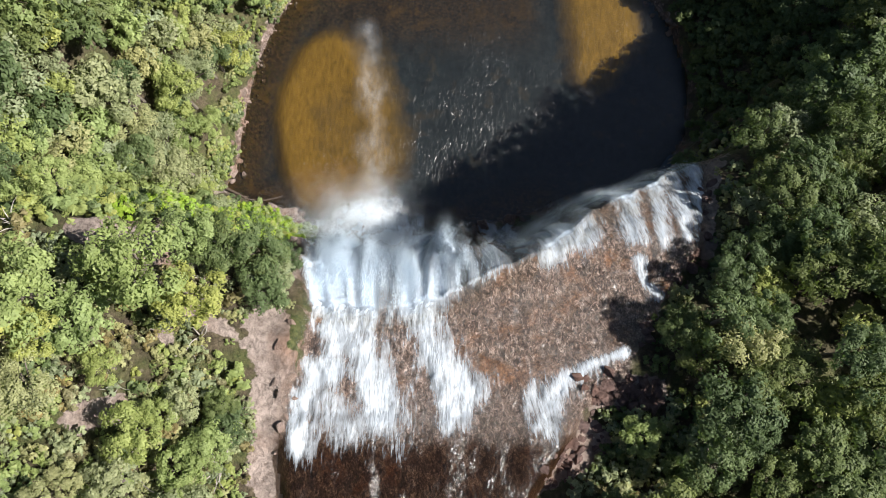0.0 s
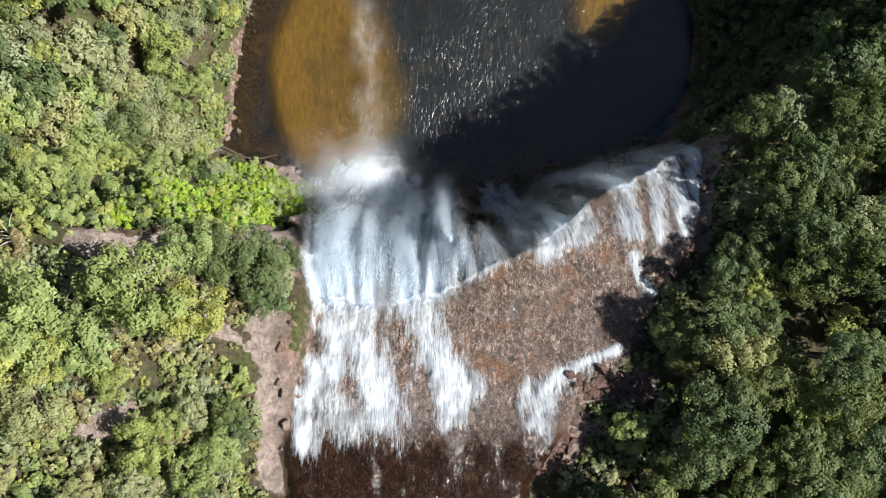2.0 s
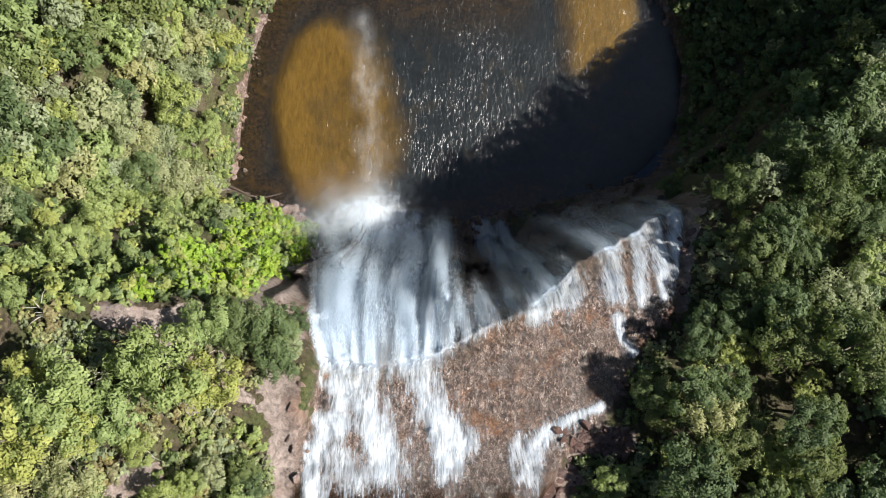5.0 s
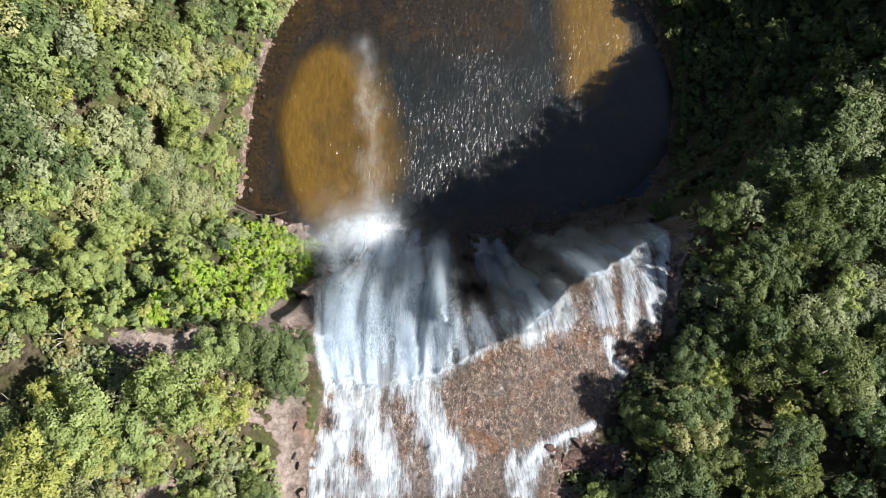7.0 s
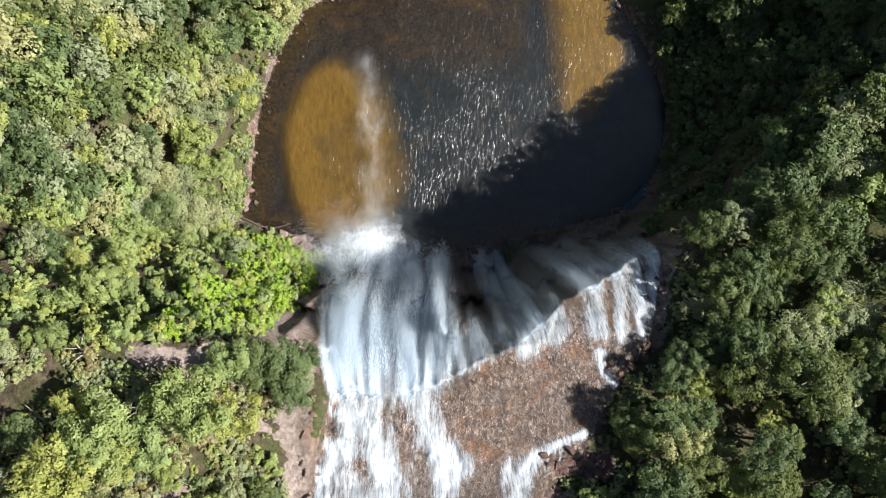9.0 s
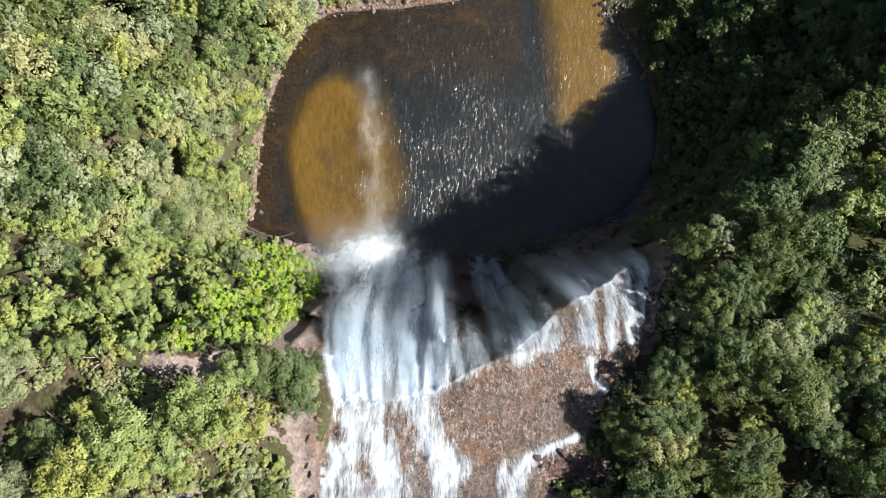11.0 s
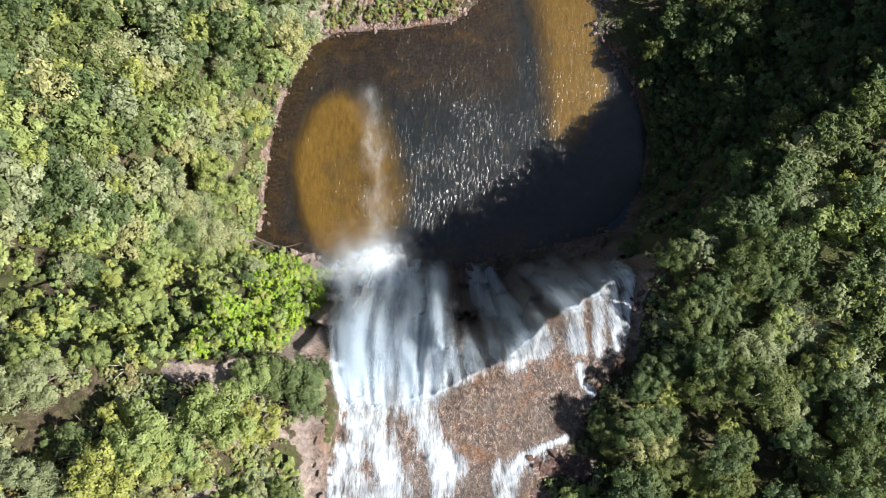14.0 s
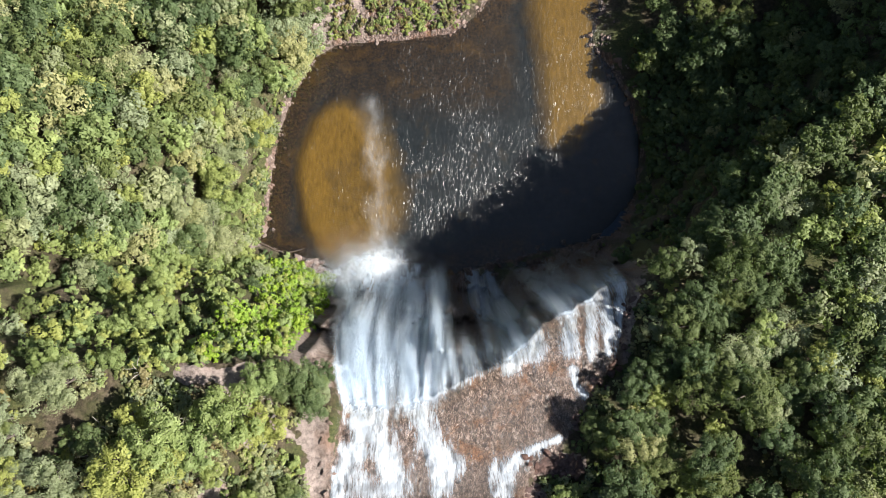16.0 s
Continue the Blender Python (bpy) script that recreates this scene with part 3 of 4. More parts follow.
def curtain(name, x0, x1, seed, strength, pace=1.0):
    """A thin sheet from a little above the brink to the pool."""
    nu, nv, pre = int((x1 - x0) / 0.2), 50, 7
    u = np.linspace(x0, x1, nu)[None, :]
    tau = np.linspace(0, 2.75, nv)[:, None]
    px, py, pz = flight(u + 0 * tau, tau + 0 * u, pace * throw(u) * (0.85 + 0.3 * fbm(u * 0.8, u * 0, 3, seed)), seed)
    back = np.linspace(2.0, 0.25, pre)[:, None]
    bx, by = u + 0 * back, edge_y(u) - 0.4 - back
    px, py, pz = np.concatenate([bx, px]), np.concatenate([by, py]), np.concatenate([height(bx, by) + 0.22, pz])
    run = np.concatenate([np.zeros((1, nu)), np.cumsum(np.sqrt(np.diff(px, axis=0) ** 2 + np.diff(py, axis=0) ** 2 + np.diff(pz, axis=0) ** 2), axis=0)])
    t_all = np.concatenate([-back, tau])
    fold = (0.1 + 0.16 * np.clip(t_all, 0, 3)) * ease(t_all, -0.2, 0.6) * (fbm(u * 0.9 + 0 * t_all, t_all * 0.35 + 0 * u, 4, seed + 31) - 0.5) * 2.6
    py = py + fold * (pz > height(px, py) + 0.5)
    wander = u + 0.5 * t_all * (fbm(u * 0.6 + 0 * t_all, t_all * 0.8 + 0 * u, 3, seed + 5) - 0.5)
    spread = ease(t_all, 0.7, 2.0)
    dens = stream_density(wander) * (1 - spread) + spread * np.where(u < 2.2, 0.62 * ease(u, -12.2, -11.0), 0.5 * stream_density(wander))
    fo = strength * dens * (0.5 + fbm(wander * 1.3 + 0 * t_all, t_all * 0.25 + 0 * u, 4, seed + 9))
    fo = fo + 0.35 * strength * (fbm(wander * 0.8, t_all * 1.3 + 0 * u, 4, seed + 3) - 0.5)
    near = np.where(u > 2.6, ease(t_all, -0.5, 0.3), ease(t_all, -1.6, 0.5))
    brink = whiteness(u + 0 * t_all, edge_y(u) - 0.9 + 0 * t_all) / 0.62
    near = near * (brink + (1 - brink) * ease(t_all, 0.1, 1.1))
    fade = np.where(u > 2.4, 1 - 0.85 * ease(t_all, 0.9, 2.1), 1 - 0.5 * ease(t_all, 1.3, 2.5))
    fo = fo * near * fade * (pz > -0.2) * ledge_gap(u, t_all)
    uv = np.stack([wander + seed * 3.7, run], -1).reshape(-1, 2)
    v = np.stack([px, py, pz], -1).reshape(-1, 3)
    return mesh_np(name, v, grid_faces(nv + pre, nu), CURTAIN, {"foam": np.clip(fo, 0, 1).ravel()}, uv=uv, smooth=True)


def threads(name, x0, x1, count, seed, thick, spread):
    """Flying water as many small flecks along the paths of the fall, bunched into billowing streams."""
    r = np.random.RandomState(seed)
    u = r.uniform(x0, x1, count)
    tau = 2.7 * r.uniform(0, 1, count) ** 0.8
    wander = u + 0.6 * tau * (fbm(u * 0.5, tau * 0.9, 3, seed + 4) - 0.5)
    bunch = 0.6 * fbm(wander * 0.9, tau * 1.1, 4, seed) + 0.4 * fbm(wander * 2.4, tau * 0.5, 3, seed + 1)
    dens = stream_density(wander) * (1 - 0.45 * ease(tau, 1.0, 2.4))
    row = np.linspace(x0, x1, 400)
    brink = np.clip(np.interp(u, row, whiteness(row, edge_y(row) - 0.9)) / 0.6, 0, 1)
    dens = dens * (brink + (1 - brink) * ease(tau, 0.1, 1.2))
    ok = r.uniform(0, 1, count) < np.clip(dens * ease(bunch, 0.36, 0.62) * 1.25 * ledge_gap(u, tau), 0, 1)
    u, tau, bunch = u[ok], tau[ok], bunch[ok]
    n = len(u)
    sp = throw(u) * (0.8 + 0.45 * bunch + spread * r.normal(size=n) * 0.4)
    a = np.stack(flight(u, tau, sp, seed), -1)
    q = np.stack(flight(u, tau + r.uniform(0.012, 0.04, n), sp, seed), -1)
    puff = r.normal(size=(n, 3)) * (0.06 + 0.16 * tau[:, None])
    side = r.normal(size=(n, 3))
    side /= np.linalg.norm(side, axis=1, keepdims=True) + 1e-6
    w = (thick * r.uniform(0.5, 1.4, n) * (1 + 0.35 * tau))[:, None]
    v = np.stack([a - side * w, a + side * w, q], 1) + puff[:, None, :]
    v = v[v[:, :, 2].min(1) > -0.1].reshape(-1, 3)
    return mesh_np(name, v, np.arange(len(v)).reshape(-1, 3), SPRAY)


fall = new("waterfall")
tagged(fall, "tall white waterfall dropping over a sandstone cliff", "waterfall")
for seed_, strength_, pace_ in ((10, 1.12, 1.0), (17, 0.95, 0.82)):
    part("curtain", curtain("curtain", -12.4, 3.2, seed_, strength_, pace_), fall, "broad white curtain")
for seed_, strength_, pace_ in ((40, 0.9, 1.0), (47, 0.7, 0.75)):
    part("curtain", curtain("curtain", 2.8, 25.6, seed_, strength_, pace_), fall, "thin veil of falling water")
part("threads", threads("threads", -12.3, 3.0, 460000, 5, 0.02, 0.25), fall, "white threads of flying water")
part("threads", threads("threads", 2.6, 25.7, 110000, 6, 0.015, 0.2), fall, "white threads of flying water")


def sheet(name, x0, x1, y0, y1, step, z, foam, material):
    ax, ay = np.arange(x0, x1, step), np.arange(y0, y1, step)
    SX, SY = np.meshgrid(ax, ay)
    fo = foam(SX, SY)
    keep = cell(fo) > 0.03
    f, v, fo, uv = compact(grid_faces(len(ay), len(ax), keep), np.stack([SX, SY, z(SX, SY)], -1).reshape(-1, 3), fo.ravel(), np.stack([SX, SY], -1).reshape(-1, 2))
    return mesh_np(name, v, f, material, {"foam": fo}, uv=uv, smooth=True)


def plunge(x, y):
    d = np.hypot((x + 10.5) / 7.0, (y - 20.8) / 4.2) + (fbm(x * 0.5, y * 0.4, 4, 61) - 0.5) * 0.9
    return 0.95 * (1 - ease(d, 0.45, 1.35))


def lower_cascade(x, y):
    d = seg_dist(x, y, [(9.5, 15.0), (7.4, 17.2), (6.2, 20.4)], [1.0, 1.5, 1.1])
    d = np.minimum(d, seg_dist(x, y, [(10.8, 16.2), (9.6, 18.6), (9.0, 20.6)], [0.8, 1.0, 0.8])) + (fbm(x * 1.1, y * 0.5, 4, 63) - 0.5) * 1.2
    return (1 - ease(d, 0.2, 2.0)) * np.clip(0.6 + 0.8 * fbm(x * 1.6, y * 0.6, 4, 66), 0, 1)


part("plunge_foam", sheet("plunge_foam", -22, 2, 14, 27, 0.3, lambda x, y: np.maximum(height(x, y) + 0.1, 0.06 + 0.35 * fbm(x * 0.8, y * 0.8, 3, 62) * plunge(x, y)), plunge, CASCADE), fall, "boiling white foam on the pool")
part("lower_cascade", sheet("lower_cascade", 3, 13, 13, 22.5, 0.25, lambda x, y: np.maximum(height(x, y), 0) + 0.55, lower_cascade, CURTAIN), fall, "white water on a lower ledge")


def droplets(name, centre, spread, count, size, seed, grow=1.0):
    """A cloud of small drops, thinning outwards; each drop is one small facet."""
    r = np.random.RandomState(seed)
    p = r.normal(size=(count, 3)) * np.array(spread) + np.array(centre)
    clump = fbm(p[:, 0] * 0.45, p[:, 1] * 0.45 + p[:, 2] * 0.3, 3, seed)
    p = p[(clump + r.uniform(-0.3, 0.3, count)) > 0.42]
    p = p[p[:, 2] > 0.05]
    n = len(p)
    tri = np.array([(1.0, 0.0, 0.0), (-0.5, 0.87, 0.0), (-0.5, -0.87, 0.0)])
    s = size * r.uniform(0.5, 1.4, n) ** grow
    v = p[:, None, :] + np.einsum("nij,kj->nki", r.normal(size=(n, 3, 3)) * 0.6, tri) * s[:, None, None]
    return mesh_np(name, v.reshape(-1, 3), np.arange(n * 3).reshape(-1, 3), SPRAY)



def vapour(name, label, line, wide, low, high, layers, most, seed):
    """Drifting vapour along a line: thin layers, each a little different, dense in the middle and torn at the edges."""
    xs, ys = [p[0] for p in line], [p[1] for p in line]
    w = max(wide) * 2.2
    ax, ay = np.arange(min(xs) - w, max(xs) + w, 0.5), np.arange(min(ys) - w, max(ys) + w, 0.5)
    SX, SY = np.meshgrid(ax, ay)
    vs, fs, fo_, uv_, o = [], [], [], [], 0
    for k in range(layers):
        h = (k + 0.5) / layers
        d = seg_dist(SX + 0.9 * (fbm(SX * 0.25, SY * 0.25, 3, seed + k) - 0.5) * w, SY, line, wide)
        a = most * np.exp(-1.4 * d * d) * (0.25 + 1.5 * fbm(SX * 0.5, SY * 0.22, 4, seed + 20 + k) * (1 - 0.5 * h)) * (1 - ease(d, 1.5, 2.1))
        z = low + (high - low) * h * np.exp(-0.5 * d * d) + 0.6 * fbm(SX * 0.4, SY * 0.4, 2, seed + 40 + k)
        f, v, fo = compact(grid_faces(len(ay), len(ax), cell(a) > 0.004), np.stack([SX, SY, z], -1).reshape(-1, 3), a.ravel())
        vs.append(v)
        fs.append(f + o)
        fo_.append(fo)
        o += len(v)
    ob = new(name, mesh_np(name, np.concatenate(vs), np.concatenate(fs), VAPOUR, {"foam": np.clip(np.concatenate(fo_), 0, 1)}, smooth=True))
    return tagged(ob, label, name, kind="stuff")


spray = new("spray", droplets("spray", (-12.0, 20.6, 3.2), (3.9, 2.9, 3.0), 420000, 0.024, 3))
tagged(spray, "bright cloud of spray at the foot of the waterfall", "spray", kind="stuff")
vapour("spray", "soft white spray rolling out from the foot of the fall", [(-14.0, 19.0), (-10.6, 21.0), (-6.5, 22.0)], [3.6, 4.0, 2.6], 1.5, 4.0, 1, 0.95, 130)
vapour("mist", "thin drifting veil of mist over the pool", [(-9.0, 22.0), (-9.6, 28.0), (-10.4, 36.0), (-11.8, 44.0), (-12.4, 50.0)], [2.4, 1.9, 1.7, 1.7, 2.0], 0.5, 1.6, 1, 0.16, 190)

# ---------------------------------------------------------------- trees
def crown_arrays(rng, radius, tall, clumps, leaves, leaf, boughs=7):
    """Leaves of one crown as loose blades: boughs spread over an uneven dome, each bough a heap of clumps. Base of the crown at z = 0."""
    az = np.linspace(0, 6.28, boughs, endpoint=False) + rng.uniform(-0.4, 0.4, boughs)
    out = radius * rng.uniform(0.42, 0.78, boughs)
    out[0] = 0.1 * radius
    top = tall * rng.uniform(0.35, 0.75, boughs)
    top[0] = tall * 0.8
    size = radius * rng.uniform(0.34, 0.52, boughs)
    hub = np.stack([np.cos(az) * out, np.sin(az) * out, top], -1)
    own = np.arange(clumps) % boughs
    q = rng.normal(size=(clumps, 3))
    q[:, 2] = np.abs(q[:, 2]) - 0.25
    q /= np.linalg.norm(q, axis=1, keepdims=True)
    c = hub[own] + q * (size[own] * rng.uniform(0.7, 1.05, clumps))[:, None] * np.array([1, 1, 0.8])
    c[:, 2] = np.maximum(c[:, 2], 0.05 * tall)
    cr = radius * rng.uniform(0.13, 0.23, clumps)
    d = rng.normal(size=(clumps, leaves, 3))
    d[..., 2] = np.abs(d[..., 2]) * 0.9 - 0.15
    d /= np.linalg.norm(d, axis=-1, keepdims=True)
    p = c[:, None, :] + d * (cr[:, None] * rng.uniform(0.5, 1.15, (clumps, leaves)))[..., None]
    nrm = d * 0.7 + q[:, None, :] * 0.6 + rng.normal(size=d.shape) * 0.34 + np.array([0, 0, 0.3])
    return leaf_blades(rng, p.reshape(-1, 3), nrm.reshape(-1, 3), leaf), c


def leaf_blades(rng, p, nrm, leaf):
    nrm = nrm / np.linalg.norm(nrm, axis=-1, keepdims=True)
    t = np.cross(nrm, rng.normal(size=nrm.shape))
    t /= np.linalg.norm(t, axis=-1, keepdims=True) + 1e-9
    b = np.cross(nrm, t)
    s = (leaf * rng.uniform(0.6, 1.35, len(p)))[:, None]
    v = np.stack([p - t * s * 0.8 + b * s * 0.5, p - t * s * 0.55 - b * s * 0.6, p + t * s * 1.1], 1).reshape(-1, 3)
    return v


def tube(path, radii, sides=6):
    path = np.array(path, float)
    vs, fs = [], []
    for i, (p, r) in enumerate(zip(path, radii)):
        d = path[min(i + 1, len(path) - 1)] - path[max(i - 1, 0)]
        d /= np.linalg.norm(d) + 1e-9
        a = np.cross(d, (0.3, 0.9, 0.2))
        a /= np.linalg.norm(a) + 1e-9
        b = np.cross(d, a)
        for k in range(sides):
            w = 2 * np.pi * k / sides
            vs.append(p + (a * np.cos(w) + b * np.sin(w)) * r)
    for i in range(len(path) - 1):
        for k in range(sides):
            fs.append((i * sides + k, i * sides + (k + 1) % sides, (i + 1) * sides + (k + 1) % sides, (i + 1) * sides + k))
    return np.array(vs), np.array(fs)


def join(pieces):
    vs, fs, o = [], [], 0
    for v, f in pieces:
        vs.append(v)
        fs.append(f + o)
        o += len(v)
    return np.concatenate(vs), np.concatenate(fs)


def blades(v):
    return np.arange(len(v)).reshape(-1, 3)


def tree(name, seed, radius, trunk_h, tall, leaf_mat, label, clumps=34, leaves=46, leaf=0.27, category="tree"):
    rng = np.random.RandomState(seed)
    v, c = crown_arrays(rng, radius, tall, clumps, leaves, leaf)
    v[:, 2] += trunk_h
    root = new(name)
    tagged(root, label, category)
    part("crown", mesh_np("crown", v, blades(v), leaf_mat, {"tint": np.zeros(len(v))}), root)
    bend = rng.normal(size=2) * 0.25
    base = [(0, 0, -0.8), (bend[0] * 0.5, bend[1] * 0.5, trunk_h * 0.5), (bend[0], bend[1], trunk_h + tall * 0.2)]
    r0 = 0.05 * radius + 0.06
    bits = [tube(base, [r0 * 1.3, r0, r0 * 0.7])]
    for k in rng.permutation(clumps)[:9]:
        e = c[k] + (0, 0, trunk_h)
        m0 = np.array(base[1]) * 0.4 + np.array(base[2]) * 0.6
        bits.append(tube([m0, (m0 + e) / 2 + rng.normal(size=3) * 0.15, e], [r0 * 0.55, r0 * 0.35, r0 * 0.12], 5))
    tv, tf = join(bits)
    part("trunk", mesh_np("trunk", tv, tf, BARK, smooth=True), root)
    return root



KINDS = []
for i, (rad, th, ta, mat, lab) in enumerate([
        (3.2, 3.2, 3.0, LEAF_A, "broad green forest tree with a rounded uneven crown"),
        (2.6, 3.8, 3.4, LEAF_A, "slender green forest tree with a lobed crown"),
        (3.5, 3.4, 2.6, LEAF_B, "wide grey-green tree with a spreading crown"),
        (2.4, 2.8, 2.4, LEAF_C, "small bright yellow-green tree"),
        (2.9, 3.6, 2.8, LEAF_C, "yellow-green tree with a loose clumped crown"),
        (2.5, 3.0, 2.6, LEAF_B, "dull grey-green tree with an open crown"),
        (3.0, 4.2, 3.4, LEAF_A, "dark green tree with a high dense crown")]):
    KINDS.append(tree("tree", 100 + i, rad, th, ta, mat, lab, clumps=70 if rad > 2.6 else 56, leaves=60, leaf=0.15))


def wooded(x, y, room):
    """How large trees grow here, 0 for none: slopes and plateau, but not the water, bare rock or paths. room: the crown's reach."""
    d = float(pool_distance(np.array([x]), np.array([y]))[0])
    ey = float(edge_y(x))
    if d < 0.5 + room * (0.36 if x < 20 else 0.3):
        return 0
    for pts, r in CLEARINGS + GAPS:
        if float(seg_dist(np.array([x]), np.array([y]), pts)[0]) < r * 0.9 + room * 0.6:
            return 0
    l, r = np.interp(y, LEFT_Y, LEFT_X), np.interp(y, RIGHT_Y, RIGHT_X)
    if y < ey:
        if l - 1.6 - room * 0.4 < x < r + 0.5 + room * (0.75 if y > 1.5 else 0.85):
            return 0
        return (0.66 if y < 8 else 0.85) if x < l else (0.78 if x < r + 8 else 0.9)
    if -13.5 < x < 26.5:
        return 0
    if -17.0 <= x < 27 and y > 14:
        return 0
    if -20 < x < 9 and y > 58:
        return 0
    if 26 < x < 35 and y > 54:
        return 0
    if x > -18.4 and ey + 0.4 < y < 24 and x < -13:
        return 0
    if x < -13 and y < 24:
        return 0 if room > 1.0 and -27 < x and 12.5 < y < 21.5 else 0.7
    if x > 26 and room > 1.0 and d < 7.0 and ey + 3 < y < 54:
        return 0
    if x > 26:
        return 0.72 if y > ey + 3 else 0.95
    return 1.14 if x < -20 else 1.0


def ground_z(x, y):
    return float(height(np.array([x]), np.array([y]))[0])


rng = np.random.RandomState(77)
# trees that stand out: the yellow-green ones on the left brink, the dark ones beside the fall
spots = [(-21.8, 7.0, 1.15, 20, 4), (-18.6, 5.8, 0.9, 80, 4), (-28.6, 5.6, 1.2, 140, 4), (-25.4, 4.2, 1.1, 10, 3), (-31.5, 2.4, 1.1, 60, 4),
         (-17.6, 10.0, 0.85, 30, 0), (-15.2, 9.4, 0.85, 200, 6), (-14.3, 9.6, 0.66, 310, 1), (-19.4, 10.4, 0.75, 100, 0),
         (30.6, 23.2, 0.8, 12, 0), (34.0, 24.6, 0.9, 75, 5), (37.2, 27.4, 1.0, 40, 2), (40.0, 28.4, 1.0, 210, 6), (43.4, 31.0, 1.0, 15, 1), (46.4, 33.8, 1.0, 130, 0), (49.4, 36.6, 1.0, 300, 2), (51.6, 38.6, 1.0, 70, 6), (43.5, 55.6, 1.15, 0, 0), (38.0, 60.4, 0.95, 200, 0), (54.4, 40.8, 1.0, 90, 2), (57.0, 43.2, 1.0, 190, 0), (59.6, 45.6, 1.0, 20, 6), (62.4, 48.0, 1.0, 130, 2), (-13.5, 8.2, 0.55, 20, 5), (-14.2, 6.8, 0.6, 150, 0), (-13.3, 10.2, 0.6, 260, 1), (44.6, 57.0, 1.15, 40, 0), (46.6, 58.6, 1.0, 120, 6), (45.6, 48.2, 0.85, 10, 6), (49.9, 42.4, 0.95, 75, 0)]
taken = [(p[0], p[1]) for p in spots]
step = 2.9
for iy in range(int(-30 / step), int(92 / step)):
    for ix in range(int(-78 / step), int(80 / step)):
        x, y = (ix + rng.uniform(0.1, 0.9)) * step, (iy + rng.uniform(0.1, 0.9)) * step
        size = rng.uniform(0.62, 1.15)
        s = wooded(x, y, 2.6 * size)
        thin = 0.92 if x > 12 and y < 9 else 0.97 if x < -18 and y > 20 else 0.88
        if s and rng.rand() < thin and all(math.hypot(x - a, y - b) > 2.4 for a, b in taken):
            spots.append((x, y, s * size, rng.uniform(0, 360), int(rng.choice(7, p=[0.2, 0.16, 0.15, 0.13, 0.12, 0.12, 0.12]))))
spots.sort(key=lambda p: math.hypot(p[0] * 0.9, p[1] - (2 if p[1] < 30 else 12)))
SINGLE = 300
first = [True] * len(KINDS)
rest_v, rest_t = {}, {}


def crown_of(src, m):
    crown = next(o for o in src.children if o.name.startswith("crown"))
    co = np.empty(len(crown.data.vertices) * 3, np.float32)
    crown.data.vertices.foreach_get("co", co)
    mm = np.array(m)
    v = co.reshape(-1, 3) @ mm[:3, :3].T + mm[:3, 3]
    key = crown.data.materials[0].name
    hidden = abs(m.translation.x) > (80 if m.translation.z < 25 else 56) or not -16 < m.translation.y < 76
    take, swell = (14, 3.4) if hidden else (3, 1.62) if -52 < m.translation.x < -18 else (3, 1.6)
    v = v.reshape(-1, 3, 3)[::take]
    v = ((v - v.mean(1, keepdims=True)) * swell + v.mean(1, keepdims=True)).reshape(-1, 3)
    rest_v.setdefault(key, []).append(v)
    rest_t.setdefault(key, []).append(np.full(len(v), rng.rand()))


for n, (x, y, s, a, k) in enumerate(spots):
    if x < -19 and y < 25 and y > edge_y(x):
        k = 3 if rng.rand() < 0.55 else 4 if rng.rand() < 0.6 else k
    if x < -12 and y < edge_y(x) and n > 20 and k in (0, 1, 6) and rng.rand() < 0.75:
        k = (2, 3, 4, 5, 5)[rng.randint(5)]
    elif x < -12 and k in (0, 6) and rng.rand() < 0.35:
        k = (2, 5, 4)[rng.randint(3)]
    # darker leaf colours on the right, standing in for crowns seen from their shaded side
    if x > 10 and k not in (0, 1, 6) and rng.rand() < 0.5:
        k = (0, 1, 6)[rng.randint(3)]
    m = pose(x, y, ground_z(x, y) - 0.2, rng.uniform(-6, 6), rng.uniform(-6, 6), a) @ Matrix.Diagonal((s, s, s * rng.uniform(0.8, 1.2), 1))
    src = KINDS[k]
    if n >= SINGLE:
        crown_of(src, m)
    elif first[k]:
        src.matrix_world = m
        first[k] = False
        src["group"] = "forest trees"
    else:
        copy_thing(src, Matrix.Identity(4)).matrix_world = m
for key in rest_v:
    v, t = np.concatenate(rest_v[key]), np.concatenate(rest_t[key])
    ob = new("woods", mesh_np("woods", v, blades(v), bpy.data.materials[key], {"tint": t}))
    tagged(ob, "mixed green forest canopy on the valley sides", "forest", kind="stuff")

# ---------------------------------------------------------------- undergrowth
UNDER = []
for i, mat in enumerate((LEAF_C, LEAF_B, LEAF_A, LEAF_D, LEAF_C, LEAF_B, LEAF_E)):
    r2 = np.random.RandomState(300 + i)
    v, _ = crown_arrays(r2, 1.1, 0.9, 15, 15, 0.17, 3)
    UNDER.append((v, mat))
bins = {}
step = 1.3
for iy in range(int(-20 / step), int(80 / step)):
    for ix in range(int(-58 / step), int(60 / step)):
        x, y = (ix + rng.uniform(0, 1)) * step, (iy + rng.uniform(0, 1)) * step
        near = (x < -12 and (y < 26 or pool_distance(np.array([x]), np.array([y]))[0] < 6)) or (12 < x < 42 and y < 48)
        if rng.rand() > (0.22 if x > 12 and y < 9 else 0.45 if near else 0.1) or not wooded(x, y, 0.3):
            continue
        k = rng.randint(6)
        if x < -17 and y > edge_y(x):
            k = (0, 4, 2)[rng.randint(3)]
        v, mat = UNDER[k]
        s = rng.uniform(0.55, 1.3)
        a = rng.uniform(0, 6.28)
        rot = np.array([[math.cos(a), -math.sin(a), 0], [math.sin(a), math.cos(a), 0], [0, 0, 1]])
        w = v @ rot.T * s + np.array([x, y, ground_z(x, y) - 0.1])
        bins.setdefault(mat.name, []).append((w, rng.rand()))
